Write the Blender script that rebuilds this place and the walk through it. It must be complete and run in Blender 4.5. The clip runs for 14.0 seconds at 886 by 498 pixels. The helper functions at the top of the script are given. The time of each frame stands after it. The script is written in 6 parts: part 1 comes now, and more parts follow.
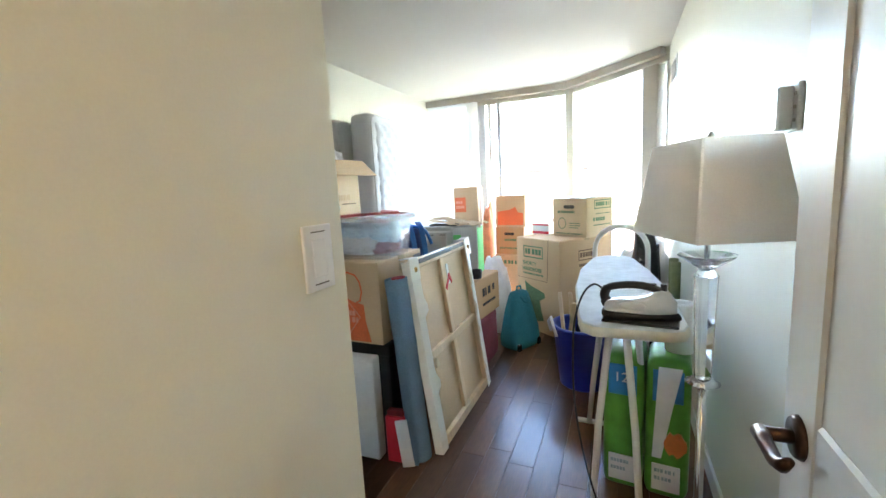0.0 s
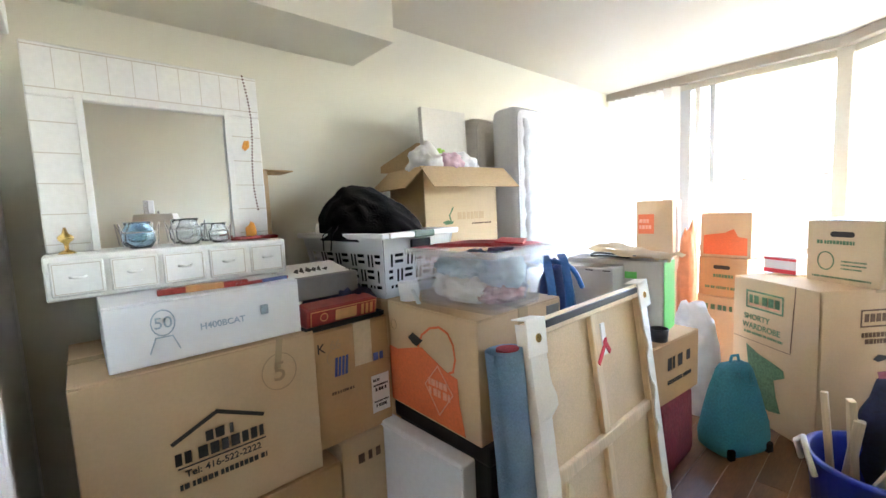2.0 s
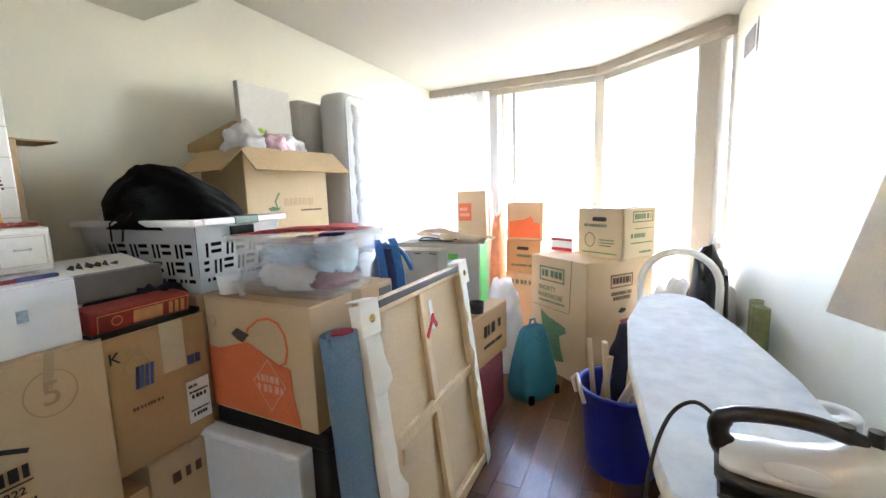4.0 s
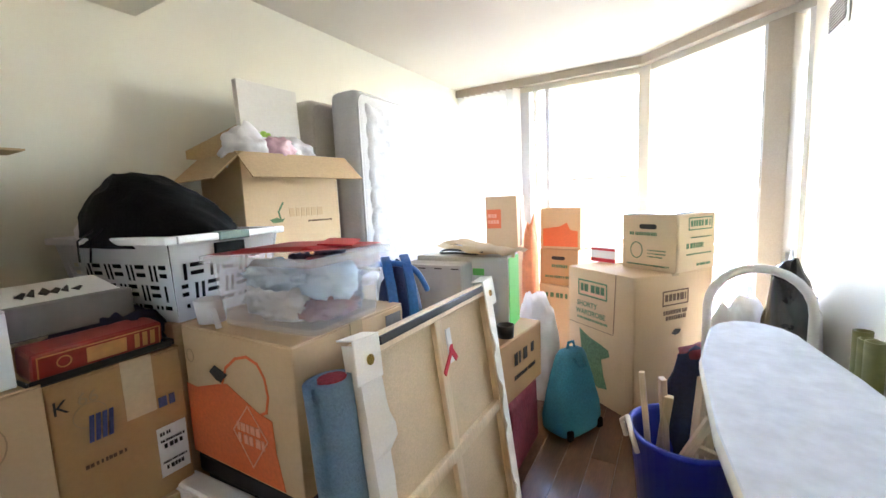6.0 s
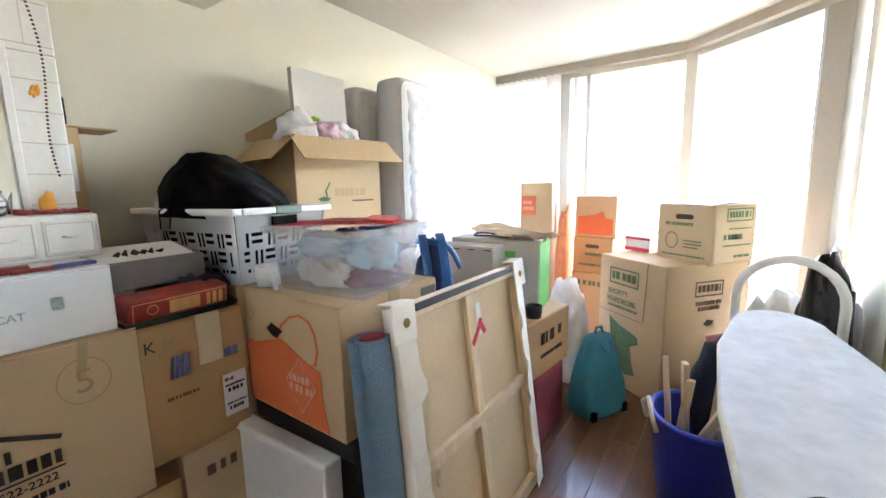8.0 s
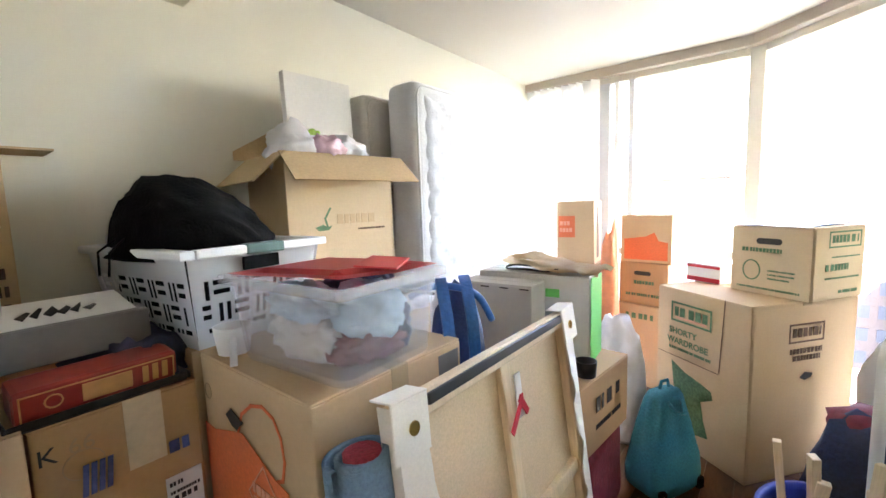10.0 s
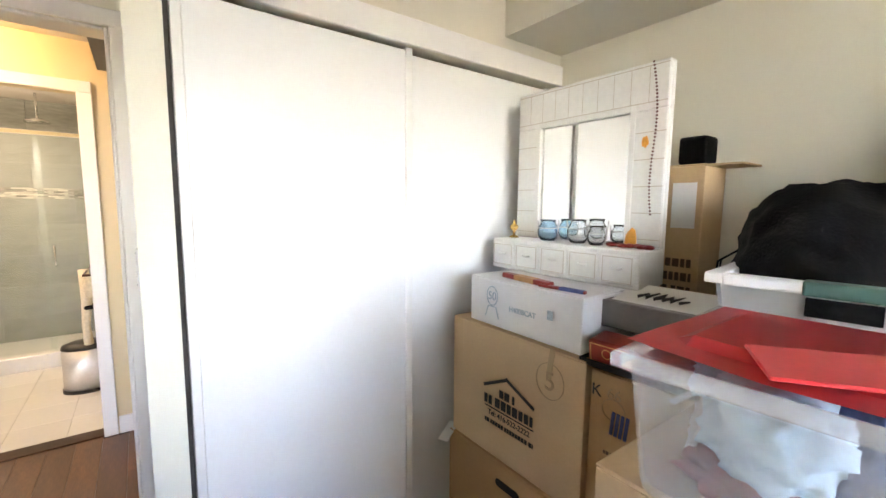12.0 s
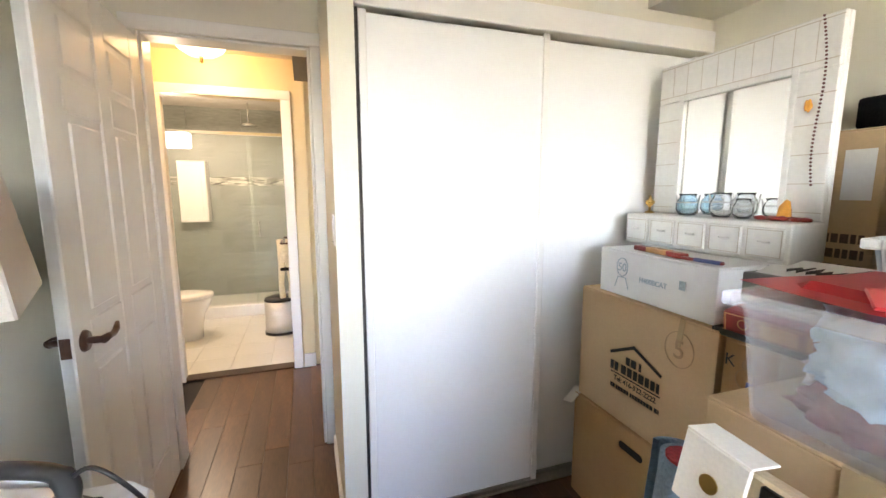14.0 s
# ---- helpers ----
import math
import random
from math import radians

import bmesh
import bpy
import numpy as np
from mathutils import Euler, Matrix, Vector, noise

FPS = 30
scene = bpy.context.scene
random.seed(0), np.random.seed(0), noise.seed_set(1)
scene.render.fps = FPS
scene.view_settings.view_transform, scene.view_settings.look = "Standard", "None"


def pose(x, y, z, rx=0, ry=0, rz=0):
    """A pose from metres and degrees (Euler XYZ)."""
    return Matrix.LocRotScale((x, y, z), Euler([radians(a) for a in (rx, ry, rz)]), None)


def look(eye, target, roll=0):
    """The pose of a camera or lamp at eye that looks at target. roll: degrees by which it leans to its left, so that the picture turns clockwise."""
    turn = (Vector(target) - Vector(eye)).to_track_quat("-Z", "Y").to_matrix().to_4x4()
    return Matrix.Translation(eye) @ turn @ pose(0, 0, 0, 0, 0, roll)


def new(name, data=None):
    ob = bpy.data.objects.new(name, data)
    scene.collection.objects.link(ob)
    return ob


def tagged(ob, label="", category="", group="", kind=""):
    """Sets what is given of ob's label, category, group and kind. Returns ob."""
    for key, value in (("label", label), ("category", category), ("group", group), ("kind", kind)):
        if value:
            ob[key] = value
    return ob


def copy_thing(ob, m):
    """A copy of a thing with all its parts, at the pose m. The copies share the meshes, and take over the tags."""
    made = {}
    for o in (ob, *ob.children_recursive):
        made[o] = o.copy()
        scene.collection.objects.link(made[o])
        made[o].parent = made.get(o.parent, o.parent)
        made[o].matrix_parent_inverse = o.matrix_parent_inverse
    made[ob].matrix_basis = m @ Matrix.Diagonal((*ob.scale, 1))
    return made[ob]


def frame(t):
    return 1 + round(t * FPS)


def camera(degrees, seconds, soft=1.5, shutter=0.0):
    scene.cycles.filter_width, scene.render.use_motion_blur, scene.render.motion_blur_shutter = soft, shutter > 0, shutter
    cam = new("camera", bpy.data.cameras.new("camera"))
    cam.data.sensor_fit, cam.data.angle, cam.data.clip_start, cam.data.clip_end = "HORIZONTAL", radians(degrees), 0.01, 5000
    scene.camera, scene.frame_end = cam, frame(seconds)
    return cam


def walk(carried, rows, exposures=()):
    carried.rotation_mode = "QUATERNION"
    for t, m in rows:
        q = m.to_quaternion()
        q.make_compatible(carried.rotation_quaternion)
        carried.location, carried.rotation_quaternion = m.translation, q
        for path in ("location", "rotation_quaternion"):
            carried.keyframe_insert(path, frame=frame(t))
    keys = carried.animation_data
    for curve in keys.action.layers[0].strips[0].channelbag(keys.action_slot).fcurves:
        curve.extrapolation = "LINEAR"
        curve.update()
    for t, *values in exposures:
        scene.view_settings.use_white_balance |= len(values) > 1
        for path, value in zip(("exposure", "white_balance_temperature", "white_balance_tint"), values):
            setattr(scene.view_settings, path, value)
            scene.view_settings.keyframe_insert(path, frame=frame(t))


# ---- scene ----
cam = camera(94.4, 14.0)
PATH = [
    (0, (0.055, 0.0, 1.351), (-0.731, 1.817, 1.068), -3.1),
    (0.5, (0.01, 0.221, 1.345), (-0.599, 2.106, 1.074), -2.9),
    (1, (-0.053, 0.453, 1.359), (-0.713, 2.327, 1.132), -2.9),
    (1.5, (-0.098, 0.623, 1.359), (-1.144, 2.313, 1.135), -2.5),
    (2, (-0.142, 0.766, 1.373), (-1.63, 2.088, 1.183), -2.6),
    (2.5, (-0.152, 0.818, 1.359), (-1.704, 2.063, 1.161), -3.0),
    (3, (-0.125, 0.82, 1.362), (-1.361, 2.376, 1.142), -2.1),
    (3.5, (-0.116, 0.712, 1.354), (-0.963, 2.504, 1.087), -1.7),
    (6, (-0.203, 1.018, 1.365), (-1.19, 2.741, 1.125), -2.5),
    (6.5, (-0.225, 1.011, 1.357), (-1.348, 2.652, 1.139), -1.4),
    (7, (-0.173, 0.966, 1.354), (-1.321, 2.58, 1.079), -1.1),
    (7.5, (-0.135, 0.914, 1.347), (-1.264, 2.537, 1.046), -1.1),
    (10, (-0.372, 1.263, 1.384), (-1.605, 2.823, 1.165), -2.0),
    (10.5, (-0.508, 1.439, 1.381), (-2.283, 2.349, 1.237), -1.2),
    (11, (-0.585, 1.657, 1.405), (-2.566, 1.443, 1.242), 0.2),
    (11.5, (-0.548, 1.825, 1.428), (-2.089, 0.581, 1.151), 0.0),
    (12, (-0.446, 2.027, 1.436), (-1.627, 0.427, 1.221), 0.5),
    (12.5, (-0.356, 2.157, 1.42), (-1.435, 0.485, 1.214), -0.2),
    (13, (-0.322, 2.316, 1.392), (-1.345, 0.622, 1.101), 0.5),
    (13.5, (-0.298, 2.344, 1.396), (-1.195, 0.58, 1.106), 0.5),
    (14, (-0.336, 2.19, 1.393), (-0.962, 0.311, 1.111), -0.1),
]
walk(cam, [(t, look(eye, target, roll)) for t, eye, target, roll in PATH], [(0, 5.75, 6600, 13), (0.5, 5.75, 6800, 15), (1.5, 5.95, 7050, 21), (3.5, 5.9, 7150, 22), (6, 5.85, 7250, 23), (10, 5.85, 7350, 24), (11.5, 5.8, 7700, 26), (14, 5.8, 7800, 26)])

# ---- light ----
world = bpy.data.worlds.new("sky")
scene.world = world
world.use_nodes = True
wn = world.node_tree
sky = wn.nodes.new("ShaderNodeTexSky")
sky.sky_type, sky.sun_disc = "NISHITA", False
sky.sun_elevation, sky.sun_rotation = radians(42), radians(137)
wn.nodes["Background"].inputs["Strength"].default_value = 0.15
wn.links.new(sky.outputs[0], wn.nodes["Background"].inputs["Color"])
sun = new("sun", bpy.data.lights.new("sun", "SUN"))
sun.data.energy, sun.data.angle, sun.data.color = 2.0, radians(0.5), (1.0, 0.95, 0.88)
sun.matrix_world = look((0, 0, 60), (-45.4, 48.7, 0))


def point_lamp(name, place, watts, colour, radius):
    ob = new(name, bpy.data.lights.new(name, "POINT"))
    ob.data.energy, ob.data.color, ob.data.shadow_soft_size = watts, colour, radius
    ob.location = place
    return ob


point_lamp("hall_bulb", (0.225, -0.78, 2.245), 0.21, (1.0, 0.70, 0.34), 0.06)
point_lamp("vanity_bulb", (0.78, -2.3, 1.86), 0.85, (1.0, 0.90, 0.70), 0.08)


# ---- materials ----
def material(name, colour, rough=0.6, metal=0.0, grain=0.0, scale=40.0, stain=0.0, bump=0.0, stretch=(1, 1, 1), vary=0.0, glass=0.0, coat=0.0, spec=0.5):
    m = bpy.data.materials.new(name)
    m.use_nodes = True
    n, l = m.node_tree.nodes, m.node_tree.links
    b = n["Principled BSDF"]
    b.inputs["Roughness"].default_value, b.inputs["Metallic"].default_value = rough, metal
    b.inputs["Transmission Weight"].default_value, b.inputs["Coat Weight"].default_value = glass, coat
    b.inputs["Specular IOR Level"].default_value = spec
    co = n.new("ShaderNodeTexCoord")
    mp = n.new("ShaderNodeMapping")
    mp.inputs["Scale"].default_value = stretch
    l.new(co.outputs["Object"], mp.inputs["Vector"])
    fine, broad = n.new("ShaderNodeTexNoise"), n.new("ShaderNodeTexNoise")
    fine.inputs["Scale"].default_value, fine.inputs["Detail"].default_value = scale, 5
    broad.inputs["Scale"].default_value, broad.inputs["Detail"].default_value = 2.6, 3
    for t in (fine, broad):
        l.new(mp.outputs[0], t.inputs["Vector"])
    base = n.new("ShaderNodeRGB")
    base.outputs[0].default_value = (*colour, 1)
    out = base.outputs[0]
    for tex, amount in ((fine, grain), (broad, stain)):
        if amount:
            r = n.new("ShaderNodeMapRange")
            r.inputs[1].default_value, r.inputs[2].default_value = 0.3, 0.7
            r.inputs[3].default_value, r.inputs[4].default_value = 1 - amount, 1 + amount
            l.new(tex.outputs[0], r.inputs[0])
            mul = n.new("ShaderNodeVectorMath")
            mul.operation = "SCALE"
            l.new(out, mul.inputs[0])
            l.new(r.outputs[0], mul.inputs["Scale"])
            out = mul.outputs[0]
    if vary:
        info, r = n.new("ShaderNodeObjectInfo"), n.new("ShaderNodeMapRange")
        r.inputs[3].default_value, r.inputs[4].default_value = 1 - vary, 1 + vary
        l.new(info.outputs["Random"], r.inputs[0])
        mul = n.new("ShaderNodeVectorMath")
        mul.operation = "SCALE"
        l.new(out, mul.inputs[0])
        l.new(r.outputs[0], mul.inputs["Scale"])
        out = mul.outputs[0]
    l.new(out, b.inputs["Base Color"])
    if bump:
        bp = n.new("ShaderNodeBump")
        bp.inputs["Strength"].default_value, bp.inputs["Distance"].default_value = bump, 0.01
        l.new(fine.outputs[0], bp.inputs["Height"])
        l.new(bp.outputs[0], b.inputs["Normal"])
    return m


def glowing(name, colour, strength):
    m = material(name, colour)
    b = m.node_tree.nodes["Principled BSDF"]
    b.inputs["Emission Color"].default_value, b.inputs["Emission Strength"].default_value = (*colour, 1), strength
    return m


WALL = material("wall_paint", (0.75, 0.72, 0.605), 0.55, grain=0.015, scale=220, stain=0.02, bump=0.04)
CEIL = material("ceiling_paint", (0.62, 0.575, 0.50), 0.7, grain=0.03, scale=300, stain=0.01, bump=0.12)
# Golden hall wall: the lamp's warm glow is put into its colour.
HALLWALL = material("hall_paint_warm_lit", (0.70, 0.58, 0.36), 0.6, grain=0.02, scale=200, bump=0.04)
WHITE = material("white_gloss_paint", (0.80, 0.79, 0.76), 0.35, grain=0.01, scale=60, stain=0.015)
CLOSET = material("white_laminate", (0.80, 0.80, 0.79), 0.28, grain=0.01, scale=90, stain=0.01)
PLANK = material("dark_wood_plank", (0.125, 0.054, 0.023), 0.33, grain=0.2, scale=26, stain=0.22, bump=0.03, stretch=(6, 0.7, 6), vary=0.25, coat=0.12)
GAP = material("floor_joint", (0.015, 0.008, 0.006), 0.7)
CARD = material("cardboard", (0.60, 0.41, 0.235), 0.8, grain=0.025, scale=90, stain=0.06, bump=0.05)
CARDPALE = material("pale_cardboard", (0.66, 0.49, 0.30), 0.8, grain=0.025, scale=90, stain=0.05, bump=0.05)
CARDDARK = material("brown_cardboard", (0.50, 0.295, 0.14), 0.8, grain=0.03, scale=90, stain=0.07, bump=0.05)
CARDIN = material("cardboard_inside", (0.55, 0.38, 0.21), 0.85, grain=0.06, scale=90, stain=0.05, bump=0.06)
TAPE = material("packing_tape", (0.50, 0.37, 0.22), 0.25, grain=0.04, scale=30, stain=0.08)
MASKTAPE = material("beige_tape", (0.66, 0.53, 0.34), 0.5, grain=0.05, scale=60, stain=0.08)
INK = material("black_ink", (0.035, 0.028, 0.024), 0.7, grain=0.2, scale=120)
BROWNINK = material("brown_ink", (0.14, 0.075, 0.04), 0.7, grain=0.2, scale=120)
GREENINK = material("green_ink", (0.10, 0.20, 0.10), 0.7, grain=0.25, scale=80)
ORANGEINK = material("orange_ink", (0.74, 0.16, 0.055), 0.7, grain=0.08, scale=90, stain=0.06)
PALEORANGE = material("pale_orange_ink", (0.80, 0.36, 0.24), 0.7, grain=0.1, scale=90)
BLUEINK = material("blue_ink", (0.08, 0.10, 0.26), 0.7, grain=0.2, scale=90)
GREYINK = material("grey_blue_ink", (0.38, 0.47, 0.52), 0.7, grain=0.2, scale=90)
PENCIL = material("pencil_line", (0.42, 0.28, 0.16), 0.8)
PAPER = material("white_paper", (0.80, 0.79, 0.76), 0.6, grain=0.02, scale=60, stain=0.02)
WHITEBOX = material("white_carton", (0.78, 0.78, 0.77), 0.6, grain=0.015, scale=60, stain=0.03)
FOAM = material("white_foam_cover", (0.74, 0.74, 0.74), 0.7, grain=0.03, scale=50, stain=0.03, bump=0.1)
WICKER = material("white_painted_wood", (0.80, 0.79, 0.75), 0.45, grain=0.03, scale=60, stain=0.03, bump=0.05)
GROOVE = material("board_joint", (0.58, 0.51, 0.43), 0.8)
MIRROR = material("mirror_silver", (0.92, 0.93, 0.92), 0.01, 1.0)
BLACKCLOTH = material("black_cloth", (0.005, 0.005, 0.006), 0.9, grain=0.25, scale=120, stain=0.2, bump=0.3, spec=0.15)
NAVY = material("navy_cloth", (0.018, 0.028, 0.075), 0.75, grain=0.25, scale=90, stain=0.3, bump=0.3)
BLACKPLASTIC = material("black_plastic", (0.014, 0.014, 0.015), 0.4, grain=0.1, scale=60, stain=0.1)
BLACKBAGM = material("black_bin_liner", (0.012, 0.012, 0.013), 0.22, grain=0.2, scale=20, bump=0.5)
WHITEPLASTIC = material("white_plastic", (0.80, 0.80, 0.80), 0.35, grain=0.01, scale=60, stain=0.01)
GREENPLASTIC = material("dark_green_plastic", (0.05, 0.12, 0.10), 0.45, grain=0.05)
REDPLASTIC = material("red_plastic", (0.70, 0.055, 0.06), 0.35, grain=0.03, scale=80, stain=0.04, bump=0.03)
BLUEPLASTIC = material("blue_plastic", (0.02, 0.05, 0.42), 0.35, grain=0.05, scale=60, stain=0.06)
CLEAR = material("milky_clear_plastic", (0.80, 0.83, 0.88), 0.25)
CLEAR.node_tree.nodes["Principled BSDF"].inputs["Alpha"].default_value = 0.19
CLEARRIM = material("milky_plastic_rim", (0.80, 0.82, 0.86), 0.3)
CLEARRIM.node_tree.nodes["Principled BSDF"].inputs["Alpha"].default_value = 0.24
WHITEBAG = material("white_plastic_bag", (0.78, 0.76, 0.77), 0.4, grain=0.06, scale=14, stain=0.08, bump=0.5)
PINKBAG = material("pink_plastic_bag", (0.72, 0.46, 0.52), 0.4, grain=0.15, scale=14, stain=0.1, bump=0.5)
LIMEBAG = material("lime_plastic_bag", (0.30, 0.52, 0.06), 0.4, grain=0.15, scale=14, bump=0.5)
ORANGEBAG = material("orange_plastic_bag", (0.78, 0.25, 0.10), 0.4, grain=0.12, scale=14, stain=0.1, bump=0.5)
BLUEBAG = material("blue_woven_bag", (0.015, 0.12, 0.38), 0.4, grain=0.15, scale=90, stain=0.12, bump=0.2)
TEAL = material("teal_cloth", (0.02, 0.20, 0.28), 0.75, grain=0.15, scale=110, stain=0.15, bump=0.25)
REDCLOTH = material("dark_red_cloth", (0.20, 0.02, 0.03), 0.7, grain=0.2, scale=40, stain=0.25, bump=0.3)
REDCARD = material("red_card", (0.65, 0.03, 0.05), 0.5, grain=0.05, scale=60, stain=0.05)
MATTRESS = material("quilted_white_ticking", (0.62, 0.62, 0.63), 0.7, grain=0.03, scale=90, stain=0.02, bump=0.15)
GREYTICK = material("grey_ticking", (0.62, 0.58, 0.53), 0.8, grain=0.06, scale=110, stain=0.05, bump=0.15)
BOARD = material("grey_white_board", (0.66, 0.63, 0.57), 0.7, grain=0.03, scale=90, stain=0.03, bump=0.05)
RUG = material("blue_grey_rug", (0.17, 0.28, 0.40), 0.95, grain=0.12, scale=150, stain=0.12, bump=0.6)
RUGRED = material("red_rug_pile", (0.32, 0.035, 0.05), 0.95, grain=0.25, scale=150, bump=0.5)
PINE = material("pale_pine", (0.74, 0.57, 0.37), 0.6, grain=0.10, scale=30, stain=0.06, bump=0.06, stretch=(5, 5, 0.5))
LINEN = material("raw_canvas", (0.70, 0.53, 0.34), 0.85, grain=0.08, scale=200, stain=0.07, bump=0.12)
CANVAS = material("white_canvas", (0.82, 0.78, 0.70), 0.8, grain=0.04, scale=180, stain=0.05, bump=0.1)
GREYCARD = material("grey_white_carton", (0.60, 0.59, 0.57), 0.6, grain=0.02, scale=60, stain=0.03)
GREEN = material("bright_green_card", (0.10, 0.56, 0.12), 0.5, grain=0.04, scale=60, stain=0.05)
CHROME = material("chrome", (0.75, 0.75, 0.74), 0.12, 1.0)
STEEL = material("brushed_steel", (0.52, 0.50, 0.47), 0.3, 1.0, grain=0.05, scale=60)
BRONZE = material("oil_rubbed_bronze", (0.09, 0.05, 0.035), 0.3, 0.8, grain=0.15, scale=50)
BRASS = material("brass", (0.60, 0.40, 0.14), 0.25, 1.0, grain=0.1)
CRYSTAL = material("crystal", (0.95, 0.97, 0.98), 0.02, glass=0.96)
BLUEGLASS = material("blue_painted_glass", (0.62, 0.82, 0.95), 0.03, glass=0.95, grain=0.2, scale=40)
SHADE = material("lampshade_linen", (0.90, 0.84, 0.78), 0.85, glass=0.65, grain=0.04, scale=260, stain=0.02, bump=0.1)
COVER = material("ironing_cover", (0.62, 0.65, 0.68), 0.85, grain=0.10, scale=22, stain=0.05, bump=0.08)
COVERSIDE = material("ironing_cover_edge", (0.70, 0.66, 0.56), 0.85, grain=0.10, scale=26, stain=0.08, bump=0.1)
TUBE = material("white_enamel_tube", (0.80, 0.79, 0.77), 0.3, grain=0.01)
PACK = material("green_wrap", (0.12, 0.36, 0.05), 0.3, grain=0.2, scale=14, stain=0.2, bump=0.3)
PACKBLUE = material("blue_wrap", (0.03, 0.22, 0.52), 0.3, grain=0.1, scale=20, bump=0.2)
PACKORANGE = material("orange_wrap", (0.70, 0.20, 0.05), 0.3, grain=0.15, scale=20, bump=0.2)
OLIVE = material("olive_card", (0.20, 0.21, 0.08), 0.6, grain=0.1, scale=40)
REDTIN = material("red_printed_tin", (0.30, 0.035, 0.025), 0.3, grain=0.15, scale=50, stain=0.1)
GOLDPRINT = material("gold_print", (0.60, 0.30, 0.12), 0.4, grain=0.1)
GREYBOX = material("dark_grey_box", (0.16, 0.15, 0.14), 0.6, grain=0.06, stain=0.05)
FRAMEMETAL = material("window_frame_enamel", (0.55, 0.51, 0.43), 0.45, grain=0.03, scale=60, stain=0.03)
FRAMEGREY = material("window_frame_grey", (0.48, 0.49, 0.51), 0.4, grain=0.04, scale=60)
VALANCE = material("valance_fabric", (0.36, 0.31, 0.25), 0.7, grain=0.06, scale=120, stain=0.03)
BLINDM = material("vinyl_blind", (0.78, 0.77, 0.74), 0.5, grain=0.02, scale=120)
PANE = material("window_pane", (0.97, 0.98, 0.98), 0.0, glass=1.0)
PANE.node_tree.nodes["Principled BSDF"].inputs["IOR"].default_value = 1.02
SHOWERGLASS = material("shower_glass", (0.93, 0.97, 0.95), 0.02, glass=0.97)
SHOWERGLASS.node_tree.nodes["Principled BSDF"].inputs["IOR"].default_value = 1.1
GREYTILE = material("grey_wall_tile", (0.25, 0.26, 0.23), 0.5, grain=0.12, scale=12, stain=0.10, stretch=(1, 1, 5), vary=0.08)
GROUT = material("grout", (0.42, 0.42, 0.39), 0.8, grain=0.05)
MOSAIC = material("mosaic_glass", (0.40, 0.37, 0.33), 0.15, grain=0.1, vary=0.8)
WHITETILE = material("white_floor_tile", (0.78, 0.77, 0.73), 0.25, grain=0.02, stain=0.02, vary=0.02)
PORCELAIN = material("porcelain", (0.80, 0.79, 0.76), 0.08, coat=0.5)
TOWEL = material("cream_plush", (0.70, 0.62, 0.45), 0.95, grain=0.12, scale=80, bump=0.5)
OPAL = glowing("opal_glass_lit", (1.0, 0.80, 0.46), 0.12)
OPALWHITE = glowing("opal_white_lit", (1.0, 0.95, 0.84), 0.12)
BEAD = material("dark_red_bead", (0.13, 0.03, 0.025), 0.3)
PETAL = material("orange_silk_petal", (0.80, 0.36, 0.06), 0.7, grain=0.1)
CITYWALL = material("city_masonry", (0.08, 0.065, 0.06), 0.9, grain=0.06, scale=0.8, stain=0.05)
CITYGLASS = material("city_window", (0.03, 0.04, 0.06), 0.5)
CITYGROUND = material("city_ground", (0.10, 0.11, 0.09), 0.95, grain=0.35, scale=0.05, stain=0.2)
CITYROOF = material("blue_roof_tank", (0.25, 0.45, 0.60), 0.6, grain=0.05)


# ---- builders ----
def box(bm, x0, y0, z0, x1, y1, z1, bevel=0.0, seg=1):
    vs = [bm.verts.new((x, y, z)) for z in (z0, z1) for y in (y0, y1) for x in (x0, x1)]
    fs = [bm.faces.new([vs[i] for i in q]) for q in ((0, 2, 3, 1), (4, 5, 7, 6), (0, 1, 5, 4), (2, 6, 7, 3), (0, 4, 6, 2), (1, 3, 7, 5))]
    if bevel:
        es = list({e for f in fs for e in f.edges})
        bmesh.ops.bevel(bm, geom=es, offset=bevel, segments=seg, affect="EDGES", profile=0.6)
    return vs


def finish(name, bm, mat, smooth=False):
    bmesh.ops.recalc_face_normals(bm, faces=bm.faces)
    me = bpy.data.meshes.new(name)
    bm.to_mesh(me)
    bm.free()
    me.materials.append(mat)
    if smooth:
        for p in me.polygons:
            p.use_smooth = True
    return me


def part(name, bm, mat, parent=None, label="", smooth=False, at=None):
    ob = new(name, finish(name, bm, mat, smooth))
    ob.parent = parent
    if at is not None:
        ob.matrix_basis = at
    if label:
        ob["label"] = label
    return ob


def slab(name, dims, mat, parent=None, bevel=0.0, label="", at=None, seg=1):
    bm = bmesh.new()
    box(bm, *dims, bevel, seg)
    return part(name, bm, mat, parent, label, at=at)


def thing(name, m, label, category, group=""):
    ob = new(name)
    ob.empty_display_size = 0.05
    ob.matrix_basis = m
    return tagged(ob, label, category, group)


def structure(name, dims, mat, label="", bevel=0.0):
    return tagged(slab(name, dims, mat, None, bevel), label, "", "", "structure")


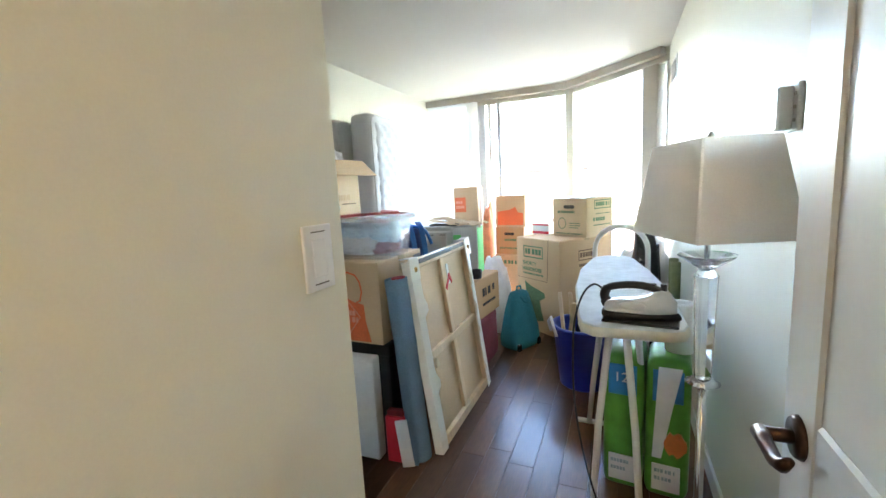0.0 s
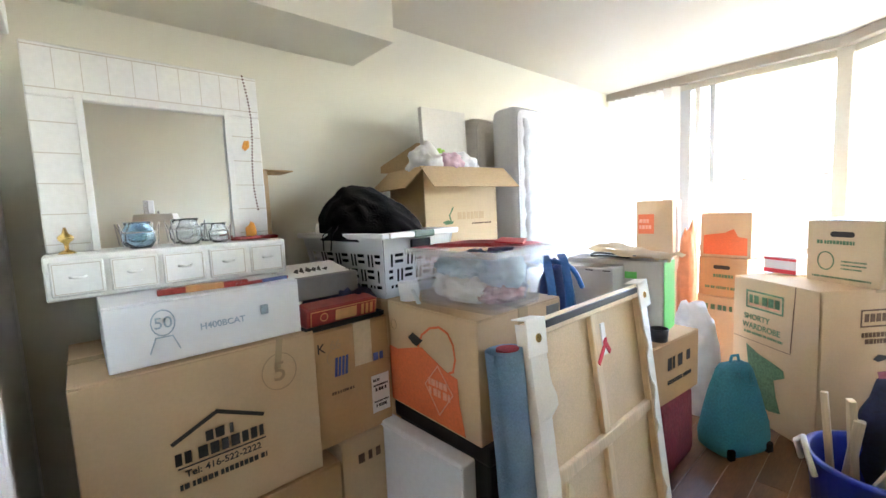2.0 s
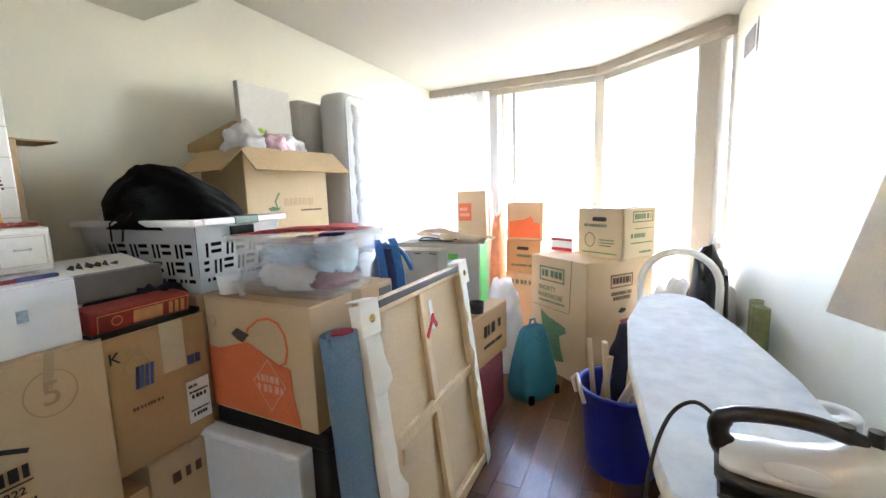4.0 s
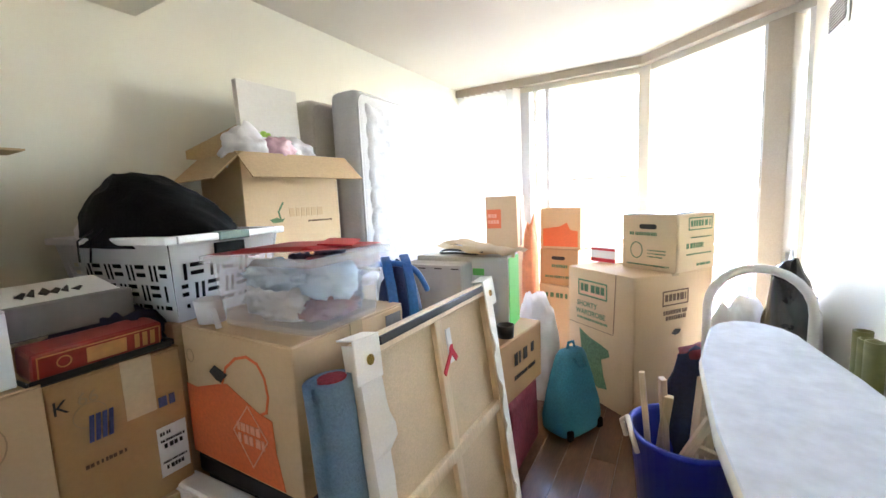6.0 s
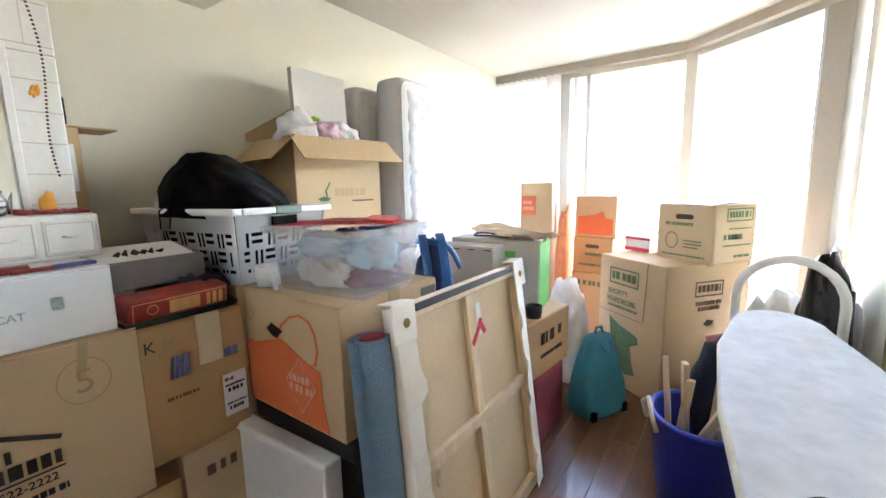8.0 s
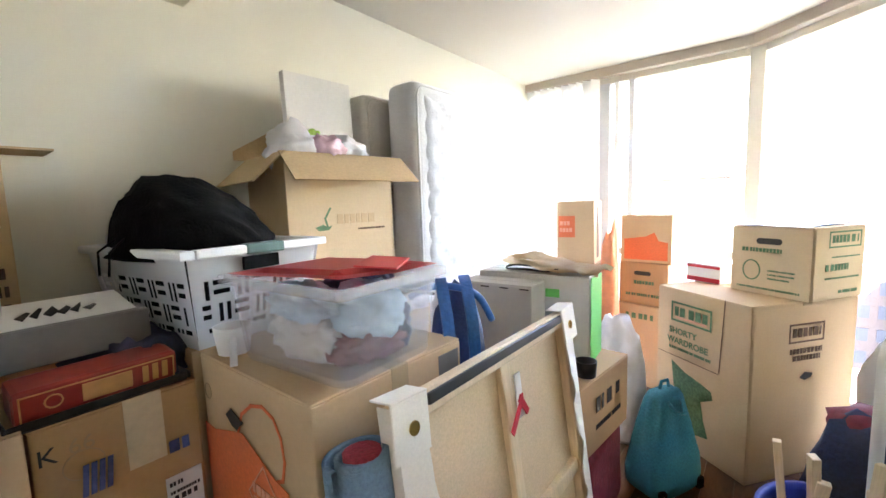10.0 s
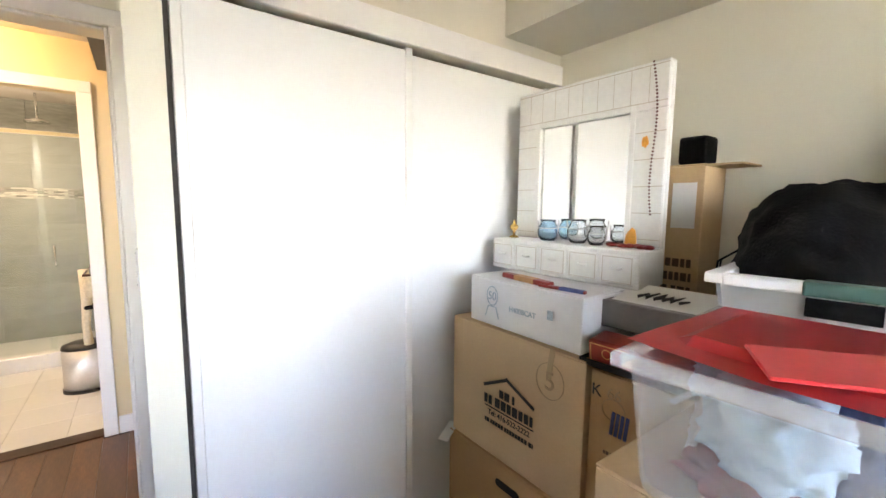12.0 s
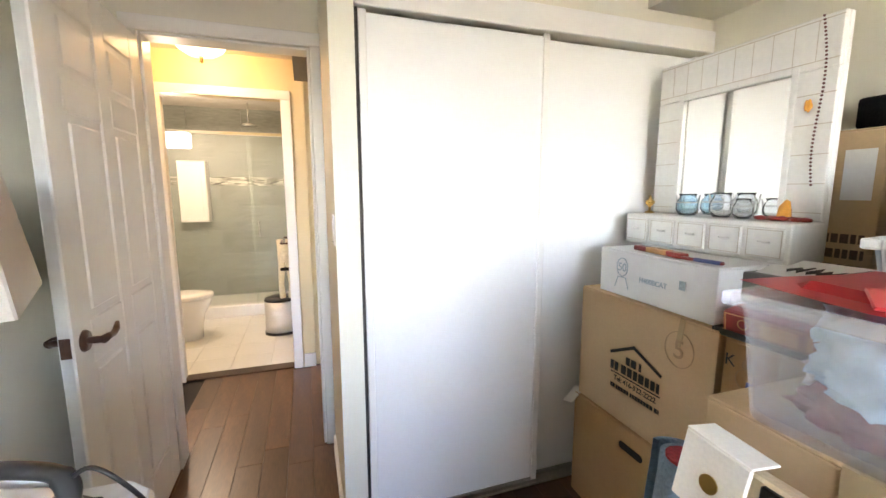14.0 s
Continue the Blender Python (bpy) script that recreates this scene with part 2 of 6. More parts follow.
def tube(bm, pts, r, sides=10, closed=False, cap=True):
    pts = [Vector(p) for p in pts]
    rings, up = [], None
    for i, p in enumerate(pts):
        a = pts[i - 1] if (i or closed) else p
        b = pts[(i + 1) % len(pts)] if (i < len(pts) - 1 or closed) else p
        d = (b - a).normalized()
        if up is None:
            up = d.orthogonal().normalized()
        up = (up - d * up.dot(d)).normalized()
        side = d.cross(up)
        rr = r[i] if isinstance(r, (list, tuple)) else r
        rings.append([bm.verts.new(p + (up * math.cos(2 * math.pi * k / sides) + side * math.sin(2 * math.pi * k / sides)) * rr) for k in range(sides)])
    n = len(rings)
    for i in range(n if closed else n - 1):
        a, b = rings[i], rings[(i + 1) % n]
        for k in range(sides):
            bm.faces.new((a[k], a[(k + 1) % sides], b[(k + 1) % sides], b[k]))
    if cap and not closed:
        bm.faces.new(rings[0][::-1])
        bm.faces.new(rings[-1])


def smooth(pts, n=6):
    """More points along a bent tube."""
    pts = [Vector(p) for p in pts]
    out = []
    for i in range(len(pts) - 1):
        p0, p1, p2, p3 = pts[max(i - 1, 0)], pts[i], pts[i + 1], pts[min(i + 2, len(pts) - 1)]
        for k in range(n):
            t = k / n
            out.append(0.5 * (2 * p1 + (p2 - p0) * t + (2 * p0 - 5 * p1 + 4 * p2 - p3) * t * t + (3 * p1 - p0 - 3 * p2 + p3) * t ** 3))
    return out + [pts[-1]]


def lathe(bm, profile, sides=20, squash=(1, 1), centre=(0, 0, 0), cap=True):
    rings = []
    for r, z in profile:
        rings.append([bm.verts.new((centre[0] + r * squash[0] * math.cos(2 * math.pi * k / sides), centre[1] + r * squash[1] * math.sin(2 * math.pi * k / sides), centre[2] + z)) for k in range(sides)])
    for a, b in zip(rings, rings[1:]):
        for k in range(sides):
            bm.faces.new((a[k], a[(k + 1) % sides], b[(k + 1) % sides], b[k]))
    if cap:
        bm.faces.new(rings[0][::-1])
        bm.faces.new(rings[-1])


def poly(bm, pts, y0, y1):
    """A flat shape in the local x-z plane, from y0 to y1."""
    a, b = [bm.verts.new((x, y0, z)) for x, z in pts], [bm.verts.new((x, y1, z)) for x, z in pts]
    bm.faces.new(a)
    bm.faces.new(b[::-1])
    for i in range(len(pts)):
        j = (i + 1) % len(pts)
        bm.faces.new((a[i], b[i], b[j], a[j]))


def lumpy(bm, size, centre=(0, 0, 0), seed=0, rough=0.22, freq=5.0, sub=4, flat=0.0, full=0.0):
    """A soft bag: an ellipsoid with folds, its underside flattened at the height flat."""
    made = bmesh.ops.create_icosphere(bm, subdivisions=sub, radius=1.0)["verts"]
    for v in made:
        d = v.co.normalized()
        k = 1 + rough * noise.fractal(d * freq * 0.4 + Vector((seed * 7.3, 0, 0)), 0.8, 2.0, 4) + rough * 0.45 * (1 - abs(noise.noise(d * freq + Vector((0, seed * 3.1, 0)))) * 2)
        c = Vector((d.x * size[0], d.y * size[1], d.z * size[2])) * k
        if full:
            q = (1 - abs(d.z) ** 5) ** 0.5 / max(0.05, (1 - d.z * d.z) ** 0.5)
            c.x, c.y = c.x * (1 + full * (q - 1)), c.y * (1 + full * (q - 1))
        c.z = max(c.z, flat - centre[2])
        v.co = c + Vector(centre)


def lettering(name, text, size, mat, parent, m, label="", bold=0.0):
    cu = bpy.data.curves.new(name, "FONT")
    cu.body, cu.size, cu.extrude, cu.offset = text, size, 0.0006, bold
    cu.align_x = "CENTER"
    tmp = bpy.data.objects.new(name, cu)
    me = bpy.data.meshes.new_from_object(tmp)
    bpy.data.objects.remove(tmp)
    me.materials.clear()
    me.materials.append(mat)
    ob = new(name, me)
    ob.parent = parent
    ob.matrix_basis = m
    if label:
        ob["label"] = label
    return ob


def bars(name, rows, mat, parent, y):
    """Unreadable print: bars (x0, z0, x1, z1) on the front at depth y, broken into letter-wide blocks."""
    bm = bmesh.new()
    for x0, z0, x1, z1 in rows:
        h, x = z1 - z0, x0
        while x < x1 - 0.2 * h:
            w = min(h * random.uniform(0.45, 0.8), x1 - x)
            box(bm, x, y - 0.0015, z0, x + w, y, z1)
            x += w + h * random.choice((0.2, 0.2, 0.2, 0.5))
    return tagged(part(name, bm, mat, parent), kind="stuff")


def outline(bm, pts, width, y, closed=True):
    n = len(pts)
    for i in range(n if closed else n - 1):
        a, b = Vector(pts[i]), Vector(pts[(i + 1) % n])
        d = (b - a).normalized() * (width * 0.45)
        s = Vector((-d.y, d.x)).normalized() * (width / 2)
        a2, b2 = a - d, b + d
        poly(bm, [a2 + s, a2 - s, b2 - s, b2 + s], y - 0.0012 - 0.00002 * (i % 5), y)


def carton(m, w, d, h, mat=CARD, label="plain brown cardboard moving carton", group="moving cartons", tape=True, front_tape=True, hole=False, seam=True):
    """A closed carton: local x across its front, front at y = -d/2, base at z = 0."""
    ob = thing("cardboard_box", m, label, "cardboard box", group)
    bm = bmesh.new()
    box(bm, -w / 2, -d / 2, 0, w / 2, d / 2, h - 0.008, 0.004, 2)
    for v in bm.verts:
        k = noise.noise(v.co * 3 + Vector((m.translation.x * 9, m.translation.y * 9, 1)))
        v.co.x += 0.004 * k
        v.co.y += 0.004 * k
    part("body", bm, mat, ob)
    for y0, y1 in ((-d / 2, -0.002), (0.002, d / 2)):
        slab("flap", (-w / 2, y0, h - 0.0075, w / 2, y1, h - 0.001), mat, ob, 0.002)
    if tape:
        slab("tape", (-w / 2 - 0.0012, -0.025, h - 0.002, w / 2 + 0.0012, 0.025, h + 0.0004), TAPE, ob)
        slab("tape", (w / 2 + 0.001, -0.025, h - 0.08, w / 2 + 0.0045, 0.025, h - 0.0005), TAPE, ob)
    if hole:
        bm = bmesh.new()
        poly(bm, [(-0.045 + 0.015 * math.cos(a), h - 0.075 + 0.015 * math.sin(a)) for a in [radians(90 + i * 30) for i in range(7)]] + [(0.045 + 0.015 * math.cos(a), h - 0.075 + 0.015 * math.sin(a)) for a in [radians(-90 + i * 30) for i in range(7)]], -d / 2 - 0.0055, -d / 2 - 0.004)
        part("hand_hole", bm, INK, ob, "dark oval hand hole")
    return ob


# ---- the room ----
XL, XR, YC, YB, H = -2.19, 0.445, 0.628, 4.955, 2.455
BEND, END = (-0.454, 4.955), (0.445, 4.14)
structure("floor_base", (-2.4, -1.2, -0.12, 0.9, 5.2, -0.012), GAP, "dark joints under the floor planks")
structure("ceiling", (-2.4, -0.14, H, 0.9, 5.2, H + 0.12), CEIL, "cream stippled ceiling")
structure("wall_left", (XL - 0.12, 0.0, -0.1, XL, 5.1, H), WALL, "warm beige painted wall")
structure("wall_right", (XR, -0.02, -0.1, XR + 0.12, 4.24, H), WALL, "warm beige painted wall")
structure("wall_closet_end", (-0.525, -0.02, 0.0, -0.436, YC + 0.02, H), WALL, "beige wall beside the closet")
structure("wall_closet_head", (XL, YC - 0.10, 2.036, -0.525, YC + 0.016, H), WALL, "beige wall over the closet")
structure("wall_closet_back", (XL, -0.02, 0.0, -0.525, 0.02, H), WALL)
structure("soffit", (XL, YC + 0.016, 2.18, -1.80, 1.985, H), WALL, "beige boxed soffit under the ceiling")
structure("wall_door_head", (-0.436, -0.14, 2.085, XR, -0.02, H), WALL)
structure("wall_door_side", (-0.60, -0.14, 0.0, -0.39, -0.022, H), WALL)
structure("wall_door_hinge", (0.325, -0.14, 0.0, XR, -0.022, H), WALL)
structure("baseboard_right", (XR - 0.014, 0.0, 0.0, XR - 0.001, 4.13, 0.09), WHITE, "white baseboard", 0.003)
structure("baseboard_left", (XL + 0.001, YC, 0.0, XL + 0.014, 4.9, 0.09), WHITE, "white baseboard", 0.003)
structure("baseboard_closet_end", (-0.434, 0.06, 0.0, -0.422, YC + 0.03, 0.09), WHITE, "white baseboard", 0.003)

# sliding closet doors
structure("closet_header", (XL, YC + 0.017, 2.03, -0.525, YC + 0.034, 2.125), WHITE, "white closet header trim", 0.003)
structure("closet_track", (XL, YC - 0.07, 0.0, -0.525, YC + 0.01, 0.012), STEEL, "metal floor track of the closet", 0.003)
for nm, x0, x1, y in (("door_closet_1", -1.33, -0.541, YC - 0.018), ("door_closet_2", XL + 0.005, -1.29, YC - 0.052)):
    d = tagged(new(nm), "white flat sliding closet door", "closet door", "", "structure")
    d.location = (x0, y, 0.016)
    w = x1 - x0
    slab("panel", (0.03, -0.008, 0.012, w - 0.03, 0.006, 2.008), CLOSET, d, 0.002)
    for a, b in ((0.0, 0.03), (w - 0.03, w)):
        slab("edge_strip", (a, -0.012, 0.0, b, 0.012, 2.018), WHITE, d, 0.003)
    slab("bottom_rail", (0.03, -0.012, 0.0, w - 0.03, 0.01, 0.012), STEEL, d)
# Black strip painted in for the shaded gap beside the closet door.
structure("closet_gap_shade", (-0.539, YC - 0.07, 0.0, -0.5255, YC + 0.008, 2.03), INK)

# entry doorway trim and door
for nm, dims in (("trim_door_left", (-0.452, -0.02, 0.0, -0.39, -0.004, 2.085)), ("trim_door_right", (0.325, -0.02, 0.0, 0.385, -0.004, 2.085)), ("trim_door_head", (-0.452, -0.02, 2.085, 0.385, -0.004, 2.147)),
                 ("trim_jamb_left", (-0.39, -0.142, 0.0, -0.376, -0.0225, 2.085)), ("trim_jamb_right", (0.311, -0.142, 0.0, 0.325, -0.0225, 2.085)), ("trim_jamb_head", (-0.376, -0.142, 2.071, 0.311, -0.0225, 2.085)),
                 ("trim_hall_left", (-0.452, -0.158, 0.0, -0.39, -0.142, 2.085)), ("trim_hall_right", (0.325, -0.158, 0.0, 0.385, -0.142, 2.085)), ("trim_hall_head", (-0.452, -0.158, 2.085, 0.385, -0.142, 2.147))):
    structure(nm, dims, WHITE, "white painted door casing", 0.004)


def panel_door(name, m, w, h, label):
    """A six-panel door, hinge at the origin, leaf along +x, thickness along y."""
    d = tagged(new(name), label, "door", "", "structure")
    d.matrix_basis = m
    slab("leaf", (0, -0.012, 0.01, w, 0.012, h), WHITE, d)
    st = 0.115
    for a, b in ((0, st), (w / 2 - 0.045, w / 2 + 0.045), (w - st, w)):
        slab("stile", (a, -0.018, 0.01, b, 0.018, h), WHITE, d, 0.005)
    spans = ((0.22, 0.86), (1.00, 1.62), (1.73, 1.92))
    for a, b in ((0.01, 0.22), (0.86, 1.00), (1.62, 1.73), (1.92, h)):
        for x0, x1 in ((st, w / 2 - 0.045), (w / 2 + 0.045, w - st)):
            slab("rail", (x0, -0.018, a, x1, 0.018, b), WHITE, d, 0.005)
    for z0, z1 in spans:
        for x0, x1 in ((st, w / 2 - 0.045), (w / 2 + 0.045, w - st)):
            slab("raised_panel", (x0 + 0.025, -0.0175, z0 + 0.025, x1 - 0.025, 0.0175, z1 - 0.025), WHITE, d, 0.006)
    for s in (1, -1):
        bm = bmesh.new()
        tube(bm, [(w - 0.065, s * 0.018, 0.95), (w - 0.065, s * 0.026, 0.95)], [0.034, 0.030], 20)
        tube(bm, [(w - 0.065, s * 0.02, 0.95), (w - 0.065, s * 0.066, 0.95)], 0.011, 12)
        part("handle_rose", bm, BRONZE, d, "dark bronze rose", True)
        bm = bmesh.new()
        tube(bm, [(w - 0.062, s * 0.066, 0.95), (w - 0.09, s * 0.068, 0.951), (w - 0.13, s * 0.066, 0.945), (w - 0.155, s * 0.066, 0.955), (w - 0.172, s * 0.064, 0.972)], [0.013, 0.011, 0.010, 0.010, 0.006], 12)
        part("lever", bm, BRONZE, d, "dark bronze curved lever", True)
    slab("latch_plate", (w + 0.0002, -0.013, 0.92, w + 0.002, 0.013, 0.98), BRONZE, d)
    return d


panel_door("door_entry", pose(0.334, 0.0, 0, 0, 0, 90.5), 0.80, 2.05, "white six-panel door standing open with bronze lever")


def switch_plate(m, label):
    t = thing("light_switch", m, label, "light switch")
    slab("plate", (-0.037, -0.006, -0.058, 0.037, 0, 0.058), WHITEPLASTIC, t, 0.003, seg=2)
    slab("rocker", (-0.017, -0.0070, -0.034, 0.017, -0.005, 0.034), WHITEPLASTIC, t, 0.002)
    for z in (-0.046, 0.046):
        slab("slot", (-0.018, -0.0072, z - 0.001, 0.018, -0.0058, z + 0.001), GREYBOX, t)


switch_plate(pose(-0.436, 0.572, 1.245, 0, 0, 90), "white rocker light switch on a beige wall")

# wall control and vent on the right wall
t = thing("wall_control", pose(XR, 1.26, 1.50, 0, 0, -90), "small white plastic control box on the wall", "wall control")
slab("back_plate", (-0.035, -0.012, -0.055, 0.035, 0, 0.055), WHITEPLASTIC, t, 0.003)
slab("cover", (-0.03, -0.045, -0.05, 0.012, -0.0125, 0.05), WHITEPLASTIC, t, 0.004)
for z in (-0.03, 0.0, 0.03):
    slab("screw", (0.018, -0.016, z - 0.004, 0.026, -0.0125, z + 0.004), STEEL, t)
t = thing("wall_vent", pose(XR, 3.74, 2.16, 0, 0, -90), "white louvred air vent on the wall", "vent")
slab("frame", (-0.15, -0.008, -0.09, 0.15, 0, 0.09), WHITE, t, 0.003)
slab("backing", (-0.125, -0.009, -0.065, 0.125, -0.0082, 0.065), GREYBOX, t)
for i in range(9):
    slab("slat", (-0.125, -0.006, -0.001, 0.125, 0.006, 0.001), STEEL, t, at=pose(0, -0.013, -0.056 + i * 0.014, 40))

# ---- window wall ----
structure("wall_window_sill", (XL, YB + 0.0, -0.1, BEND[0] + 0.04, YB + 0.12, 0.10), WALL)
structure("wall_window_head", (XL, YB + 0.0, 2.40, BEND[0] + 0.04, YB + 0.12, H), WALL)


def window(name, m, width, posts, label):
    """A window wall along local x from the origin, room side at y = 0; posts are (x, width, material, depth)."""
    w = tagged(new(name), label, "window", "", "structure")
    w.matrix_basis = m
    slab("window_frame", (0, 0.01, 0.10, width, 0.09, 0.15), FRAMEMETAL, w, 0.004)
    slab("window_frame", (0, 0.01, 2.34, width, 0.09, 2.40), FRAMEMETAL, w, 0.004)
    slab("window_rail", (0, 0.012, 0.90, width, 0.08, 0.955), FRAMEMETAL, w, 0.005)
    xs = sorted(p[0] for p in posts)
    for x, ww, mat, dep in posts:
        slab("window_post", (x - ww / 2, 0.03 - dep, 0.15, x + ww / 2, 0.085, 2.34), mat, w, 0.004)
    for a, b in zip([0.0] + xs, xs + [width]):
        if b - a > 0.06:
            for z0, z1 in ((0.152, 0.898), (0.957, 2.338)):
                p = slab("pane", (a + 0.005, 0.045, z0, b - 0.005, 0.051, z1), PANE, w)
                p.visible_shadow = False
    return w


window("window_1", pose(XL, YB, 0), BEND[0] - XL, [(0.02, 0.05, FRAMEMETAL, 0.02), (0.68, 0.13, FRAMEGREY, 0.03), (0.80, 0.045, WHITE, 0.03), (0.912, 0.045, FRAMEGREY, 0.02)], "tall aluminium window wall over the city")
ang = math.degrees(math.atan2(END[1] - BEND[1], END[0] - BEND[0]))
span = math.hypot(END[1] - BEND[1], END[0] - BEND[0])
window("window_2", pose(BEND[0], BEND[1], 0, 0, 0, ang), span, [(0.955, 0.03, FRAMEGREY, 0.03), (1.045, 0.145, VALANCE, 0.05), (span - 0.02, 0.04, WHITE, 0.02)], "tall angled aluminium window beside the wall")
tagged(slab("wall_bay_sill", (0, 0.005, -0.1, span, 0.12, 0.10), WALL, at=pose(BEND[0], BEND[1], 0, 0, 0, ang)), kind="structure")
tagged(slab("wall_bay_head", (0, 0.005, 2.40, span, 0.12, H), WALL, at=pose(BEND[0], BEND[1], 0, 0, 0, ang)), kind="structure")
tagged(slab("trim_corner_post", (-0.05, -0.02, 0.0, 0.05, 0.10, 2.40), FRAMEMETAL, None, 0.006, at=pose(BEND[0], BEND[1], 0, 0, 0, ang / 2)), "beige corner post between the windows", "", "", "structure")
tagged(slab("trim_valance_back", (0, -0.075, 2.385, BEND[0] - XL + 0.012, -0.003, H), VALANCE, None, 0.004, at=pose(XL, YB, 0)), "grey-brown blind valance under the ceiling", "", "", "structure")
tagged(slab("trim_valance_bay", (-0.012, -0.075, 2.386, span - 0.03, -0.003, H - 0.001), VALANCE, None, 0.004, at=pose(BEND[0], BEND[1], 0, 0, 0, ang)), "grey-brown blind valance under the ceiling", "", "", "structure")
blind = thing("vertical_blind", pose(XL, YB - 0.04, 0), "white vertical blind drawn to the side", "blind")
for i in range(10):
    slab("slat", (-0.042, -0.001, 0.12, 0.042, 0.001, 2.384), BLINDM, blind, at=pose(0.05 + i * 0.065, 0, 0, 0, 0, 52 + 6 * math.sin(i * 2.1)))

# ---- the city outside ----
tagged(slab("ground", (-1500, 8, -30.5, 1500, 3000, -30), CITYGROUND), "hazy city ground far below", "ground", "", "structure")


def tower(x, y, w, d, h, storeys, bays, label, roof=False):
    t = thing("apartment_building", pose(x, y, -30), label, "building", "distant buildings")
    slab("wall", (-w / 2, 0, 0, w / 2, d, h), CITYWALL, t)
    slab("roof", (-w / 2 - 0.3, -0.3, h + 0.002, w / 2 + 0.3, d + 0.3, h + 0.8), CITYWALL, t)
    sh, bw = h / storeys, w / bays
    bm = bmesh.new()
    box(bm, -bw * 0.32, -0.12, sh * 0.25, bw * 0.32, -0.004, sh * 0.8)
    me = finish("window", bm, CITYGLASS)
    for i in range(storeys):
        for j in range(bays):
            o = new("window", me)
            o.parent = t
            o.location = (-w / 2 + (j + 0.5) * bw, 0, i * sh)
    if roof:
        slab("water_tank", (-w * 0.3, d * 0.3, h + 0.802, -w * 0.05, d * 0.6, h + 3.5), CITYROOF, t)


tower(-9, 62, 9, 12, 33.5, 11, 4, "pale apartment tower with a rooftop tank", True)
tower(7, 80, 14, 12, 26, 8, 6, "pale mid-rise block among trees")
tower(22, 70, 16, 12, 20, 6, 6, "pale mid-rise block among trees")
tower(40, 95, 30, 14, 22, 7, 10, "long pale mid-rise block")
tower(-45, 120, 24, 14, 34, 10, 8, "far pale apartment slab")

# ---- hall and bathroom ----
HY = -1.12
structure("hall_floor_base", (-1.6, -1.12, -0.14, 0.66, -0.14, -0.125), GAP)
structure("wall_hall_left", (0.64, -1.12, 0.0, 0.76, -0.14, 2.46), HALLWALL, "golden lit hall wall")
# Unseen hall end, roof and outer walls, added to keep the sun out.
structure("wall_hall_sunblock", (-1.74, -1.14, -0.1, -1.602, -0.02, 2.53), HALLWALL)
structure("roof_sunblock", (-2.5, -3.9, 2.60, 1.6, 5.2, 2.75), CITYWALL)
structure("wall_sunblock_west", (-2.5, -1.3, -0.1, -2.42, 5.1, 2.60), CITYWALL)
structure("wall_sunblock_south", (-2.42, -1.3, -0.1, -0.63, -1.222, 2.60), CITYWALL)
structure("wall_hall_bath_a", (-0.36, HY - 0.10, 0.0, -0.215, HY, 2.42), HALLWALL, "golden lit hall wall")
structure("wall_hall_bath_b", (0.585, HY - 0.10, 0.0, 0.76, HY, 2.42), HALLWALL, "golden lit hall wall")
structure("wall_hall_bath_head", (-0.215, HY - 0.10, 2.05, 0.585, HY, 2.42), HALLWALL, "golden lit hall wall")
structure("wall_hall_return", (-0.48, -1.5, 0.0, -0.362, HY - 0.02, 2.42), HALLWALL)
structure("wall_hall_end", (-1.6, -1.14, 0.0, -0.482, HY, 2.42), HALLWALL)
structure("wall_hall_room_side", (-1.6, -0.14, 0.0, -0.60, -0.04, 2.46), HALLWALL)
structure("ceiling_hall", (-1.6, -1.3, 2.33, 0.76, -0.145, 2.419), CEIL)
# Plain dark grey block filling the dark area high in the hall.
structure("hall_dark_block", (-0.50, -1.05, 2.17, -0.30, -0.30, 2.42), GREYBOX, "dark block under the hall ceiling")
structure("baseboard_hall", (-0.36, HY + 0.001, 0.0, -0.27, HY + 0.016, 0.11), WHITE, "white baseboard", 0.003)
for nm, dims in (("trim_bath_left", (0.555, HY, 0.0, 0.625, HY + 0.018, 2.045)), ("trim_bath_right", (-0.265, HY, 0.0, -0.195, HY + 0.018, 2.045)), ("trim_bath_head", (-0.265, HY, 2.045, 0.625, HY + 0.018, 2.11)),
                 ("trim_bath_jamb_a", (0.571, HY - 0.11, 0.0, 0.585, HY - 0.001, 2.04)), ("trim_bath_jamb_b", (-0.215, HY - 0.11, 0.0, -0.201, HY - 0.001, 2.04)),
                 ("trim_side_door", (0.622, -0.95, 0.0, 0.639, -0.88, 2.08)), ("trim_side_door_b", (0.622, -0.30, 0.0, 0.639, -0.23, 2.08))):
    structure(nm, dims, WHITE, "white painted door casing", 0.004)
structure("threshold", (-0.20, HY - 0.11, 0.0, 0.57, HY + 0.0, 0.008), BRONZE, "dark bathroom threshold", 0.002)
dome = thing("ceiling_light", pose(0.225, -0.78, 2.33), "lit opal glass dome light with brass finial", "ceiling light")
bm = bmesh.new()
lathe(bm, [(0.03, -0.125), (0.08, -0.115), (0.125, -0.085), (0.15, -0.045), (0.155, -0.02), (0.15, -0.02), (0.12, -0.08), (0.03, -0.118)], 28)
o = part("shade", bm, OPAL, dome, "glowing opal glass bowl", True)
o.visible_shadow = False
bm = bmesh.new()
lathe(bm, [(0.09, -0.02), (0.09, -0.001)], 24)
part("canopy", bm, BRASS, dome)
bm = bmesh.new()
lathe(bm, [(0.004, -0.165), (0.012, -0.155), (0.008, -0.14), (0.016, -0.128), (0.006, -0.122)], 12)
part("finial", bm, BRASS, dome, "", True)
structure("wall_bath_left", (1.35, -3.75, 0.0, 1.45, HY - 0.10, 2.4), GREYTILE)
